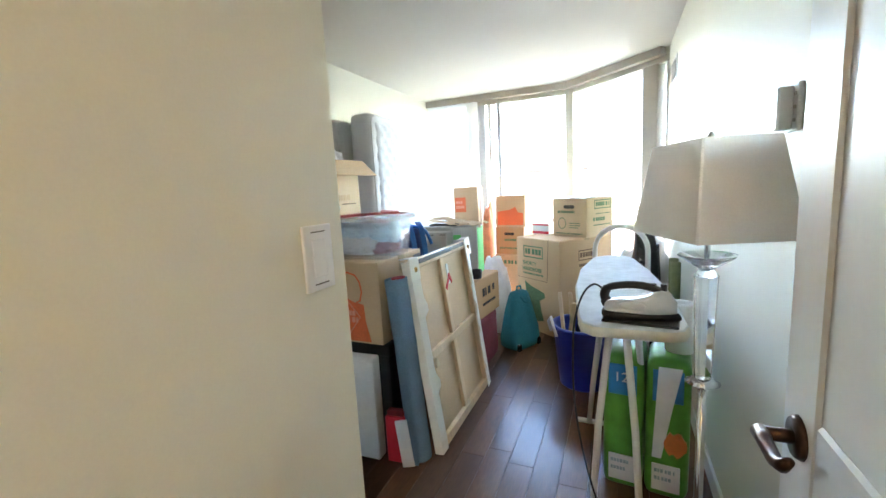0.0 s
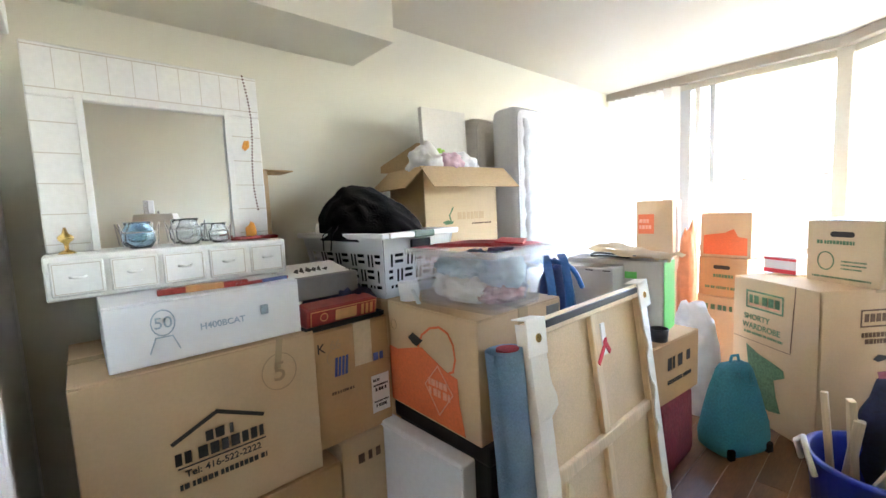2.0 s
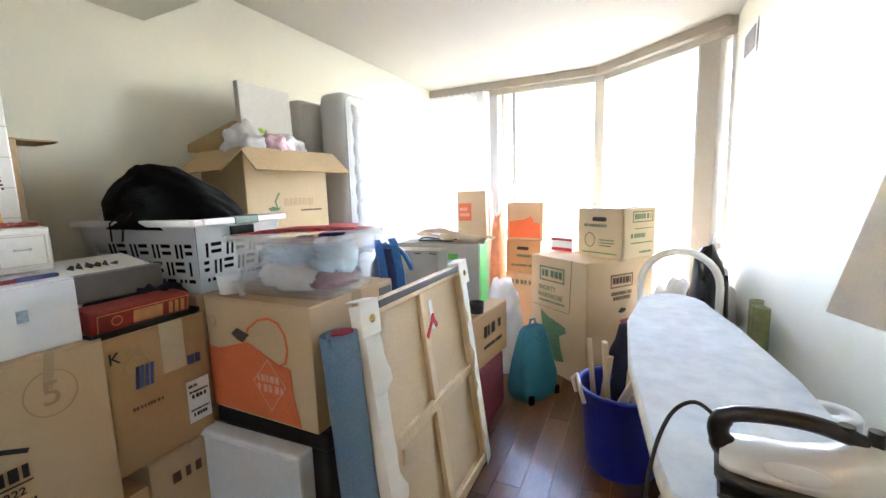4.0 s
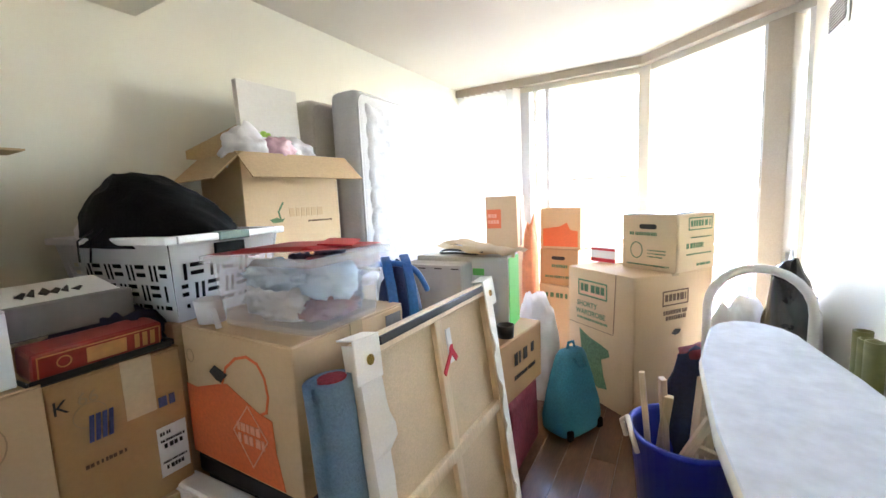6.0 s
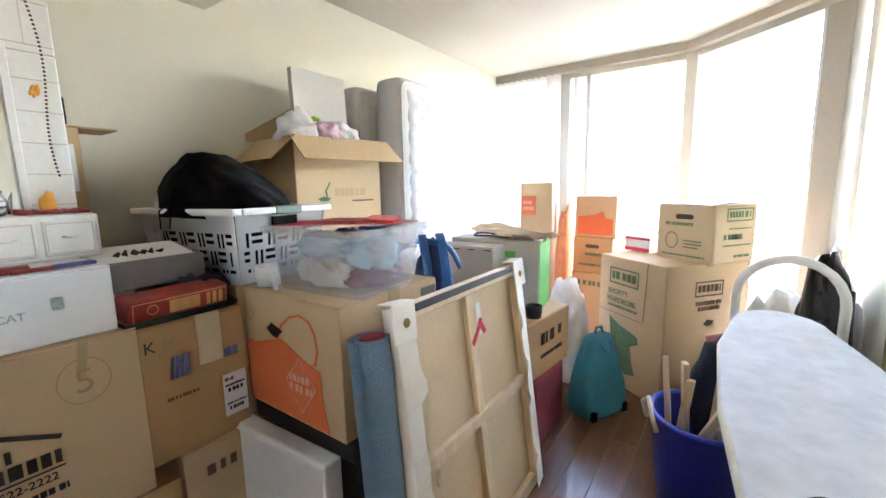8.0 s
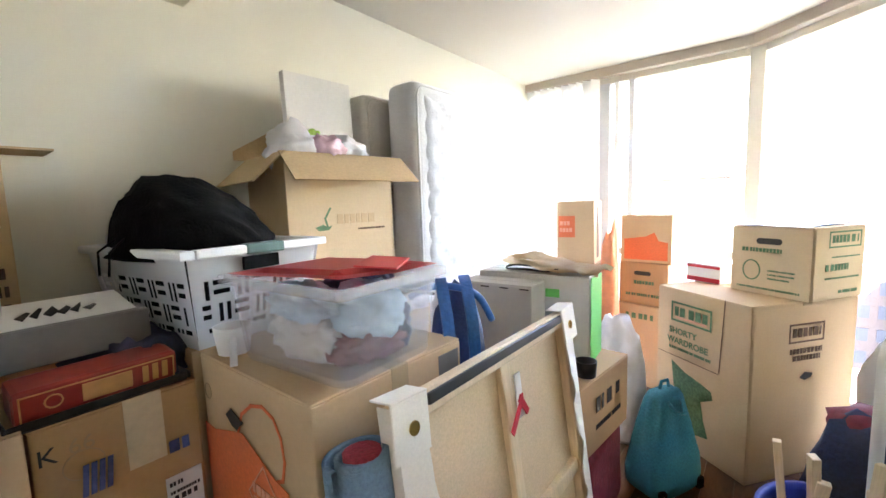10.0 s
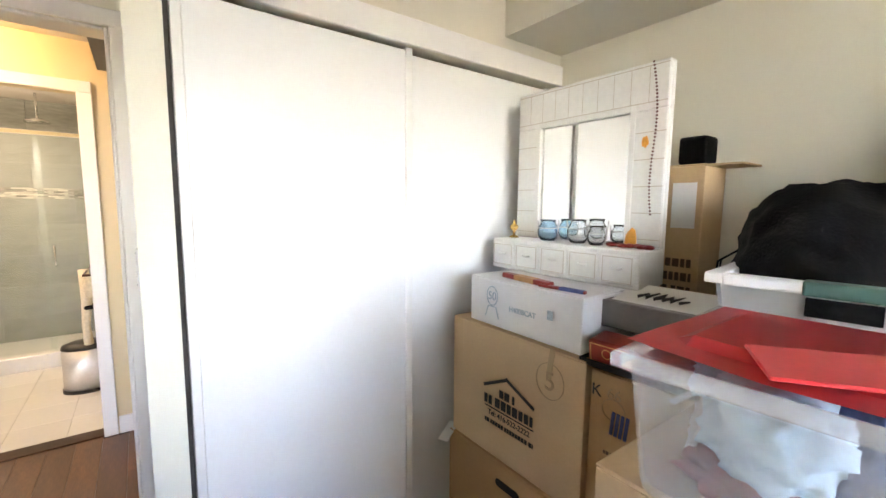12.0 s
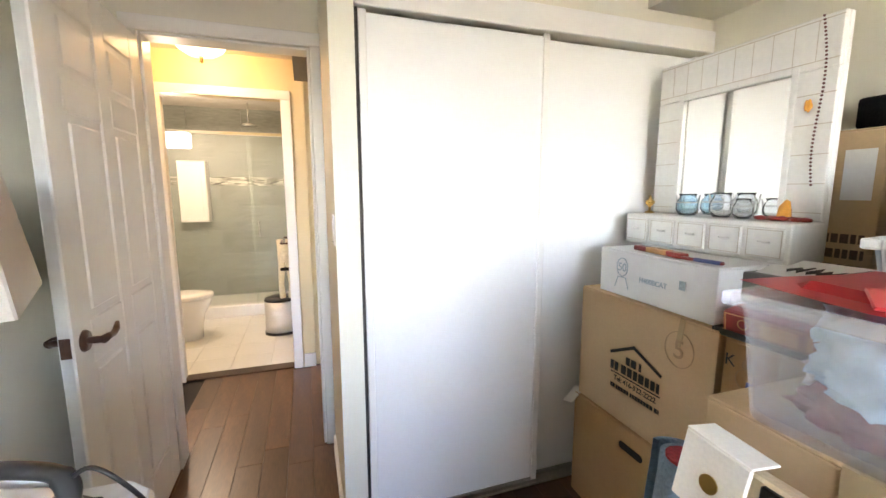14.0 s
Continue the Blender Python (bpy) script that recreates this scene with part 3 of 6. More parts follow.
structure("wall_bath_right", (-0.62, -3.75, 0.0, -0.52, HY - 0.10, 2.4), GREYTILE)
structure("wall_bath_back", (-0.62, -3.75, 0.0, 1.45, -3.62, 2.4), GROUT, "grey tiled shower wall")
structure("wall_bath_front_a", (0.76, HY - 0.10, 0.0, 1.45, HY - 0.002, 2.4), WALL)
structure("ceiling_bath", (-0.62, -3.75, 2.4, 1.45, HY - 0.10, 2.5), CEIL)
structure("bath_floor_base", (-0.62, -3.75, -0.1, 1.45, HY - 0.11, -0.006), WHITETILE)
structure("shower_curb", (-0.52, -2.86, 0.0, 1.35, -2.74, 0.13), WHITETILE, "white shower curb", 0.006)
structure("shower_tray", (-0.52, -3.62, 0.0, 1.35, -2.86, 0.06), PORCELAIN, "white shower tray")
sg = thing("shower_screen", pose(0, -2.80, 0.13), "clear glass sliding shower screen with chrome pulls", "shower screen")
for a, b, y in ((-0.515, 0.24, 0.0), (0.20, 1.345, -0.025)):
    p = slab("glass_panel", (a, y - 0.004, 0, b, y + 0.004, 1.85), SHOWERGLASS, sg)
    p.visible_shadow = False
slab("top_rail", (-0.515, -0.035, 1.852, 1.345, 0.012, 1.89), CHROME, sg, 0.004)
bm = bmesh.new()
tube(bm, [(0.16, 0.005, 0.75), (0.16, 0.035, 0.76), (0.16, 0.035, 0.92), (0.16, 0.005, 0.93)], 0.008, 8)
part("pull_handle", bm, CHROME, sg, "chrome pull", True)
sh = thing("rain_shower", pose(0.25, -3.2, 2.4), "chrome rain shower head under the ceiling", "shower head")
bm = bmesh.new()
tube(bm, [(0, 0, -0.001), (0, 0, -0.22)], 0.01, 10)
lathe(bm, [(0.015, -0.22), (0.09, -0.25), (0.092, -0.262)], 20)
part("rose", bm, CHROME, sh, "", True)
cab = thing("wall_cabinet", pose(0.93, -3.59, 0), "white wall cabinet with a raised panel door", "cabinet")
slab("body", (-0.15, -0.018, 1.02, 0.15, 0.14, 1.75), WHITE, cab, 0.004)
slab("door", (-0.145, 0.141, 1.025, 0.145, 0.158, 1.745), WHITE, cab, 0.004)
slab("panel", (-0.10, 0.159, 1.08, 0.10, 0.164, 1.69), WHITE, cab, 0.003)
wl = thing("vanity_light", pose(0.78, -2.3, 1.86), "lit white bathroom wall light", "wall light")
slab("shade", (-0.12, -0.06, -0.07, 0.12, 0.06, 0.07), OPALWHITE, wl, 0.02, seg=3).visible_shadow = False
slab("bracket", (0.12, -0.03, -0.03, 0.569, 0.03, 0.03), CHROME, wl, 0.004)
to = thing("toilet", pose(0.84, -2.15, 0, 0, 0, 0), "white porcelain toilet with closed lid", "toilet")
bm = bmesh.new()
lathe(bm, [(0.11, 0.0), (0.115, 0.12), (0.13, 0.22), (0.175, 0.33), (0.19, 0.385), (0.188, 0.395)], 28, (1.25, 1.0), (-0.05, 0, 0))
part("bowl", bm, PORCELAIN, to, "", True)
bm = bmesh.new()
lathe(bm, [(0.188, 0.396), (0.198, 0.405), (0.198, 0.425), (0.185, 0.438), (0.1, 0.446)], 28, (1.27, 1.0), (-0.05, 0, 0))
part("lid", bm, PORCELAIN, to, "", True)
slab("tank", (0.18, -0.19, 0.36, 0.38, 0.19, 0.78), PORCELAIN, to, 0.02, seg=3)
BINSTEEL = material("satin_steel", (0.78, 0.77, 0.75), 0.42, 0.7, grain=0.04, scale=60)
bn = thing("waste_bin", pose(-0.06, -2.05, 0), "brushed steel pedal waste bin with black base", "waste bin")
bm = bmesh.new()
lathe(bm, [(0.135, 0.025), (0.135, 0.33)], 26, (1.1, 0.85))
part("body", bm, BINSTEEL, bn, "", True)
bm = bmesh.new()
lathe(bm, [(0.142, 0.0), (0.142, 0.024)], 26, (1.1, 0.85))
part("base", bm, BLACKPLASTIC, bn)
bm = bmesh.new()
lathe(bm, [(0.138, 0.331), (0.13, 0.36), (0.08, 0.378)], 26, (1.1, 0.85))
part("lid", bm, BLACKPLASTIC, bn, "", True)
tw = thing("hanging_plush_toy", pose(-0.13, -1.85, 0.40), "long-limbed cream plush toy hanging on a rail", "plush toy")
bm = bmesh.new()
for x in (-0.04, 0.035):
    tube(bm, [(x, 0, 0.0), (x * 1.2, 0.01, 0.14), (x * 0.8, 0, 0.32), (x, 0, 0.55)], [0.028, 0.024, 0.032, 0.03], 10)
lumpy(bm, (0.055, 0.045, 0.09), (0, 0, 0.42), 3, 0.1, 4, 3, -1)
part("body", bm, TOWEL, tw, "", True)
slab("band", (-0.05, -0.04, 0.26, 0.045, 0.045, 0.29), BLACKCLOTH, tw, 0.01)
rk = thing("towel_rack", pose(-0.515, -1.85, 0.94), "dark metal towel rail on the wall", "towel rail")
bm = bmesh.new()
tube(bm, [(0, 0.25, 0), (0.40, 0.25, 0), (0.40, -0.25, 0), (0, -0.25, 0)], 0.008, 8)
part("rail", bm, BRONZE, rk)

# ---- cartons by the closet ----
lowa = carton(pose(-1.73, 1.05, 0, 0, 0, 90), 0.70, 0.52, 0.482, CARDDARK, "brown cardboard carton under a larger carton", hole=True, tape=False)
lowb = carton(pose(-1.745, 1.545, 0, 0, 0, 90), 0.25, 0.50, 0.525, CARD, "narrow brown carton with printed edge", tape=False)
bars("print", [(-0.06, 0.42, 0.05, 0.455)], BROWNINK, lowb, -0.254)
bars("print", [(-0.1, 0.12, 0.06, 0.14)], BROWNINK, lowb, -0.254)

stor = carton(pose(-1.735, 1.025, 0.484, 0, 0, 90), 0.63, 0.51, 0.496, CARD, "large cardboard storage carton with roof logo and phone number")
FY = -0.255 - 0.004
bm = bmesh.new()
outline(bm, [(-0.115, 0.27), (0.0, 0.325), (0.125, 0.27)], 0.012, FY, False)
part("roof_mark", bm, INK, stor, "black roof-shaped mark")
bars("name_mark", [(-0.035, 0.246, 0.04, 0.276)], INK, stor, FY)
bars("name_mark", [(-0.115, 0.202, 0.125, 0.237)], INK, stor, FY)
slab("underline", (-0.11, FY - 0.0015, 0.190, 0.13, FY, 0.194), INK, stor)
lettering("phone_number", "Tel: 416-522-2222", 0.028, INK, stor, pose(0.01, FY - 0.001, 0.162, 90), "", 0.0004)
bars("address_mark", [(-0.11, 0.128, 0.13, 0.144)], INK, stor, FY)
lettering("handwriting", "5", 0.09, PENCIL, stor, pose(0.19, FY - 0.001, 0.36, 90))
bm = bmesh.new()
outline(bm, [(0.19 + 0.055 * math.cos(a), 0.39 + 0.06 * math.sin(a)) for a in [i * math.pi / 12 for i in range(24)]], 0.0025, FY)
part("pencil_ring", bm, PENCIL, stor)
slab("tape", (0.10, FY - 0.0015, 0.40, 0.12, FY, 0.497), TAPE, stor, at=pose(0.02, 0, 0.02, 0, 8, 0))
pf = thing("paper_scrap", pose(-1.46, 0.705, 0.47, 10, 25, 20), "torn white paper scrap between cartons", "paper")
slab("sheet", (-0.05, -0.025, 0, 0.05, 0.025, 0.003), PAPER, pf)

wb = carton(pose(-1.71, 1.05, 0.982, 0, 0, 90), 0.515, 0.42, 0.18, WHITEBOX, "flat white printed carton", tape=False)
bm = bmesh.new()
outline(bm, [(-0.13 + 0.028 * math.cos(a), 0.115 + 0.036 * math.sin(a)) for a in [i * math.pi / 8 for i in range(16)]], 0.003, -0.2145)
outline(bm, [(-0.165, 0.035), (-0.15, 0.075), (-0.11, 0.075), (-0.095, 0.035)], 0.003, -0.2145, False)
part("line_drawing", bm, GREYINK, wb, "faint grey line drawing")
lettering("handwriting", "50", 0.045, GREYINK, wb, pose(-0.13, -0.2152, 0.10, 90))
lettering("model_number", "H400BCAT", 0.026, GREYINK, wb, pose(0.02, -0.2152, 0.075, 90), "", 0.0004)
bars("print", [(0.13, 0.085, 0.17, 0.115)], GREYINK, wb, -0.2145)
inc = thing("incense_packet", pose(-1.545, 1.06, 1.164, 0, 0, 84), "red and gold incense packet on a white carton", "packet")
slab("sleeve", (-0.14, -0.016, 0, 0.10, 0.016, 0.018), REDTIN, inc, 0.003)
slab("label_band", (-0.07, -0.017, 0.001, 0.03, 0.017, 0.0186), GOLDPRINT, inc)
inc = thing("candle_packet", pose(-1.53, 1.20, 1.164, 0, 0, 96), "thin purple and red packet on a white carton", "packet")
slab("sleeve", (-0.08, -0.008, 0, 0.09, 0.008, 0.010), REDTIN, inc, 0.002)
slab("label_band", (0.0, -0.0085, 0.0005, 0.085, 0.0085, 0.0106), BLUEINK, inc)

# vanity mirror with drawers
van = thing("vanity_mirror", pose(-1.872, 1.02, 1.164, 0, 0, 90.5), "white tabletop vanity mirror with five small drawers", "mirror")
slab("drawer_case", (-0.335, -0.155, 0, 0.335, 0.0, 0.128), WICKER, van, 0.004)
for i in range(5):
    x = -0.264 + i * 0.132
    d = slab("drawer", (-0.06, -0.008, 0.012, 0.06, 0.0, 0.112), WICKER, van, 0.004, at=pose(x, -0.156, 0))
    bm = bmesh.new()
    outline(bm, [(-0.052, 0.02), (0.052, 0.02), (0.052, 0.104), (-0.052, 0.104)], 0.002, -0.0085)
    part("groove", bm, GROOVE, d)
    bm = bmesh.new()
    tube(bm, [(-0.018, -0.008, 0.066), (-0.010, -0.018, 0.064), (0.010, -0.018, 0.064), (0.018, -0.008, 0.066)], 0.0035, 8)
    part("pull", bm, WICKER, d, "", True)
slab("back_board", (-0.328, 0.004, 0.0, 0.328, 0.028, 0.755), WICKER, van, 0.004)
for dims in ((-0.328, -0.014, 0.60, 0.328, 0.004, 0.755), (-0.328, -0.014, 0.129, -0.205, 0.004, 0.60), (0.205, -0.014, 0.129, 0.328, 0.004, 0.60)):
    slab("frame_board", dims, WICKER, van, 0.004)
for i in range(5):
    z = 0.155 + i * 0.092
    for a, b in ((-0.326, -0.222), (0.222, 0.326)):
        slab("groove", (a, -0.0152, z, b, -0.0138, z + 0.0025), GROOVE, van)
for z in (0.622, 0.742):
    slab("groove", (-0.325, -0.0152, z, 0.325, -0.0138, z + 0.0025), GROOVE, van)
for i in range(9):
    x = -0.26 + i * 0.065
    slab("groove", (x, -0.0150, 0.625, x + 0.0015, -0.0138, 0.742), GROOVE, van)
for dims in ((-0.220, -0.019, 0.129, -0.200, -0.0142, 0.618), (0.200, -0.019, 0.129, 0.220, -0.0142, 0.618), (-0.200, -0.019, 0.598, 0.200, -0.0142, 0.618)):
    slab("inner_border", dims, WICKER, van, 0.002)
slab("mirror_glass", (-0.205, -0.002, 0.129, 0.205, 0.0005, 0.60), MIRROR, van)
bm = bmesh.new()
for a in range(44):
    bmesh.ops.create_icosphere(bm, subdivisions=1, radius=0.0042, matrix=Matrix.Translation((0.275 + 0.012 * math.sin(a * 0.13) + a * 0.0006, -0.022, 0.752 - a * 0.0118)))
nk = thing("bead_necklace", van.matrix_basis.copy(), "dark red bead necklace hanging on a mirror frame", "necklace")
tagged(part("bead_string", bm, BEAD, nk, "", True), kind="stuff")
fl = thing("silk_flower", van.matrix_basis @ pose(0.265, -0.03, 0.49, 20, 15), "orange silk flower clipped on a bead string", "flower")
bm = bmesh.new()
for k in range(5):
    lumpy(bm, (0.006, 0.003, 0.011), (0.007 * math.cos(k * 1.25), 0, 0.010 * math.sin(k * 1.25)), k, 0.2, 3, 2, -1)
part("petals", bm, PETAL, fl, "", True)


def jar(m, r, h, mat, label):
    j = thing("glass_jar", m, label, "glass jar", "glass jars on the vanity")
    bm = bmesh.new()
    lathe(bm, [(r * 0.7, 0), (r * 1.0, h * 0.25), (r, h * 0.6), (r * 0.68, h * 0.85), (r * 0.78, h), (r * 0.68, h), (r * 0.6, h * 0.85), (r * 0.9, h * 0.58), (r * 0.9, h * 0.27), (r * 0.6, 0.006)], 20)
    part("bowl", bm, mat, j, "", True)
    bm = bmesh.new()
    tube(bm, [(r * 1.02 * math.cos(a), r * 1.02 * math.sin(a), h * 0.6) for a in [i * math.pi / 10 for i in range(20)]], 0.002, 6, True)
    tube(bm, [(-r * 1.02, 0, h * 0.6), (-r * 1.3, 0, h * 0.95), (-r * 1.1, 0, h * 0.1)], 0.002, 6)
    tube(bm, [(r * 1.02, 0, h * 0.6), (r * 1.3, 0, h * 0.95), (r * 1.1, 0, h * 0.1)], 0.002, 6)
    part("wire_holder", bm, STEEL, j, "thin wire holder", True)


jar(van.matrix_basis @ pose(-0.10, -0.07, 0.1295), 0.042, 0.085, BLUEGLASS, "blue painted glass jar in a wire holder")
jar(van.matrix_basis @ pose(0.04, -0.065, 0.1295), 0.04, 0.09, CRYSTAL, "clear glass jar in a wire holder")
jar(van.matrix_basis @ pose(0.13, -0.08, 0.1295), 0.032, 0.07, CRYSTAL, "clear glass jar in a wire holder")
ol = thing("brass_oil_lamp", van.matrix_basis @ pose(-0.28, -0.08, 0.1295), "small brass oil lamp on the vanity", "oil lamp")
bm = bmesh.new()
lathe(bm, [(0.022, 0), (0.018, 0.006), (0.005, 0.012), (0.006, 0.03), (0.018, 0.04), (0.02, 0.05), (0.008, 0.06), (0.003, 0.078)], 16)
part("body", bm, BRASS, ol, "", True)
pt = thing("dried_petals", van.matrix_basis @ pose(0.24, -0.075, 0.1295), "orange and red dried petals on the vanity", "petals")
bm = bmesh.new()
lumpy(bm, (0.02, 0.018, 0.05), (0.01, 0.02, 0.012), 4, 0.3, 4, 2, 0)
part("orange_petal", bm, PETAL, pt, "", True)
bm = bmesh.new()
for k in range(7):
    lumpy(bm, (0.02, 0.012, 0.008), (-0.05 + 0.022 * k, 0.01 * math.sin(k * 2), 0.006), k, 0.3, 4, 2, 0)
part("red_petals", bm, REDTIN, pt, "", True)

tall = carton(pose(-2.09, 1.195, 0, 0, 0, 90), 0.44, 0.17, 1.585, CARD, "tall narrow open carton behind the mirror", tape=False)
slab("side_flap", (0.22, -0.09, 1.575, 0.33, 0.08, 1.581), CARDIN, tall)
slab("shipping_label", (0.12, -0.0905, 1.36, 0.20, -0.089, 1.52), PAPER, tall, label="white shipping label")
bars("print", [(0.03, 1.22, 0.2, 1.25), (0.03, 1.17, 0.2, 1.2), (0.03, 1.12, 0.2, 1.15)], BROWNINK, tall, -0.089)
bl = thing("black_pouch", pose(-2.10, 1.355, 1.586), "black pouch on top of a tall carton", "pouch")
bm = bmesh.new()
box(bm, -0.04, -0.05, 0, 0.06, 0.045, 0.10, 0.015, 3)
part("body", bm, BLACKCLOTH, bl, "", True)

kbox = carton(pose(-1.75, 1.50, 0.53, 0, 0, 90), 0.31, 0.50, 0.435, CARDDARK, "brown carton with blue logo and shipping label", tape=False)
KY = -0.25 - 0.004
slab("tape_patch", (0.0, KY - 0.0015, 0.27, 0.075, KY, 0.437), MASKTAPE, kbox, label="beige tape patch")
bm = bmesh.new()
for i in range(4):
    poly(bm, [(-0.085 + i * 0.014, 0.255), (-0.075 + i * 0.014, 0.255), (-0.068 + i * 0.014, 0.325), (-0.078 + i * 0.014, 0.325)], KY - 0.0015, KY)
part("logo_mark", bm, BLUEINK, kbox, "striped blue mark")
bars("name_mark", [(0.08, 0.27, 0.125, 0.30)], BLUEINK, kbox, KY)
lettering("handwriting", "K", 0.05, INK, kbox, pose(-0.13, KY - 0.001, 0.355, 90))
lettering("handwriting", "66", 0.045, PENCIL, kbox, pose(-0.075, KY - 0.001, 0.36, 90))
bm = bmesh.new()
outline(bm, [(-0.075 + 0.035 * math.cos(a), 0.328 + 0.032 * math.sin(a)) for a in [i * math.pi / 10 for i in range(20)]], 0.002, KY)
part("pencil_ring", bm, PENCIL, kbox)
slab("shipping_label", (0.065, KY - 0.0015, 0.06, 0.145, KY, 0.21), PAPER, kbox, label="white shipping label")
bars("print", [(0.072, 0.185, 0.10, 0.195), (0.072, 0.165, 0.138, 0.172), (0.08, 0.145, 0.13, 0.158), (0.072, 0.10, 0.138, 0.106), (0.08, 0.08, 0.13, 0.092)], INK, kbox, KY - 0.0016)
bars("print", [(-0.1, 0.19, -0.01, 0.20)], BROWNINK, kbox, KY)

cl = thing("navy_garment", pose(-1.74, 1.55, 0.967), "crumpled navy cloth on a carton", "garment")
bm = bmesh.new()
lumpy(bm, (0.20, 0.115, 0.12), (0, 0.02, 0.0), 11, 0.25, 6, 4, 0)
part("cloth", bm, NAVY, cl, "", True)
tr = thing("black_tray", pose(-1.57, 1.475, 0.967, 0, 0, 93), "shallow dark plastic tray on a carton", "tray")
slab("base", (-0.16, -0.075, 0, 0.16, 0.08, 0.008), BLACKPLASTIC, tr, 0.003)
for d in ((-0.165, -0.08, 0.004, -0.158, 0.085, 0.022), (0.158, -0.08, 0.004, 0.165, 0.085, 0.022), (-0.158, -0.08, 0.004, 0.158, -0.074, 0.022)):
    slab("rim", d, BLACKPLASTIC, tr, 0.002)
rt = thing("red_tin_box", pose(-1.555, 1.475, 0.977, 8, 0, 93), "long red printed tin with gold panels", "tin box")
slab("body", (-0.145, -0.045, 0, 0.145, 0.05, 0.075), REDTIN, rt, 0.012, seg=2)
slab("gold_panel", (-0.04, -0.0475, 0.02, 0.05, -0.0455, 0.06), GOLDPRINT, rt, 0.001)
bm = bmesh.new()
outline(bm, [(-0.135, 0.012), (0.135, 0.012), (0.135, 0.066), (-0.135, 0.066)], 0.003, -0.0455)
outline(bm, [(-0.085 + 0.014 * math.cos(a), 0.042 + 0.014 * math.sin(a)) for a in [i * math.pi / 6 for i in range(12)]], 0.003, -0.0455)
for x in (0.07, 0.09, 0.11):
    box(bm, x, -0.0468, 0.02, x + 0.012, -0.0456, 0.06)
part("gold_line", bm, GOLDPRINT, rt)
gb = thing("grey_shoe_box", pose(-1.70, 1.45, 1.06, 0, 0, 93), "dark grey open box with white lid insert", "box")
slab("body", (-0.15, -0.09, 0, 0.15, 0.10, 0.085), GREYBOX, gb, 0.003)
lid = slab("insert", (-0.135, -0.085, 0.0, 0.135, 0.09, 0.012), PAPER, gb, 0.003, "white insert with black drawing", at=pose(0, 0.01, 0.088, 12))
bm = bmesh.new()
for k in range(6):
    poly(bm, [(-0.07 + k * 0.024, -0.03), (-0.05 + k * 0.024, 0.01 + 0.02 * math.sin(k * 2)), (-0.055 + k * 0.024, 0.02 + 0.015 * math.sin(k)), (-0.08 + k * 0.024, -0.01)], -0.014, -0.0125)
part("black_drawing", bm, INK, lid, at=pose(0, 0, 0, -90))
hid = carton(pose(-1.865, 1.93, 0, 0, 0, 90), 0.52, 0.62, 1.018, CARD, "tall carton under the laundry basket", tape=False)

# ---- orange printed carton, chest and white case ----
ch = thing("black_storage_chest", pose(-1.26, 1.93, 0), "black plastic storage chest under a carton", "storage chest")
slab("body", (-0.25, -0.23, 0, 0.25, 0.22, 0.53), BLACKPLASTIC, ch, 0.012, seg=2)
slab("lid", (-0.265, -0.245, 0.531, 0.265, 0.235, 0.598), BLACKPLASTIC, ch, 0.012, seg=2)
wc = thing("white_foam_case", pose(-1.292, 1.655, 0, 0, 0, 1.5), "white padded flat case standing on edge", "case")
slab("body", (-0.235, -0.045, 0, 0.235, 0.025, 0.545), FOAM, wc, 0.014, seg=3)
bm = bmesh.new()
tube(bm, [(-0.232, -0.045, 0.53), (0.232, -0.045, 0.53), (0.232, -0.045, 0.015)], 0.005, 8)
part("piping", bm, FOAM, wc, "", True)

hd = carton(pose(-1.267, 1.905, 0.60, 0, 0, -0.8), 0.50, 0.46, 0.422, CARD, "brown carton printed with an orange apron")
HY2 = -0.23 - 0.004
bm = bmesh.new()
poly(bm, [(-0.246, 0.235), (-0.19, 0.232), (-0.08, 0.262), (-0.035, 0.272), (0.03, 0.245), (0.10, 0.215), (0.155, 0.205), (0.16, 0.12), (0.185, 0.012), (0.06, 0.012), (-0.246, 0.012)], HY2 - 0.0012, HY2)
part("apron_print", bm, ORANGEINK, hd, "orange apron print")
bm = bmesh.new()
outline(bm, [(-0.055, 0.270), (-0.03, 0.32), (0.02, 0.355), (0.07, 0.368), (0.115, 0.355), (0.14, 0.32), (0.148, 0.27), (0.135, 0.225), (0.115, 0.215)], 0.008, HY2, False)
part("apron_string", bm, ORANGEINK, hd)
bm = bmesh.new()
outline(bm, [(-0.02, 0.14), (0.055, 0.225), (0.13, 0.14), (0.055, 0.045)], 0.004, HY2 - 0.0014)
part("diamond_mark", bm, PALEORANGE, hd)
bars("name_mark", [(0.0, 0.145, 0.11, 0.17), (0.0, 0.11, 0.115, 0.137)], PALEORANGE, hd, HY2 - 0.0014)
bm = bmesh.new()
poly(bm, [(-0.115, 0.295), (-0.085, 0.318), (-0.06, 0.31), (-0.025, 0.30), (-0.045, 0.285), (-0.06, 0.27), (-0.085, 0.275)], HY2 - 0.0014, HY2)
part("hand_hole", bm, INK, hd, "torn dark hand hole")
bm = bmesh.new()
outline(bm, [(-0.21 + 0.018 * math.cos(a), 0.328 + 0.02 * math.sin(a)) for a in [i * math.pi / 8 for i in range(16)]], 0.002, HY2)
part("pencil_ring", bm, PENCIL, hd)
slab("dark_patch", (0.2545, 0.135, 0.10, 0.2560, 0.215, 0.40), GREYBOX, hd)

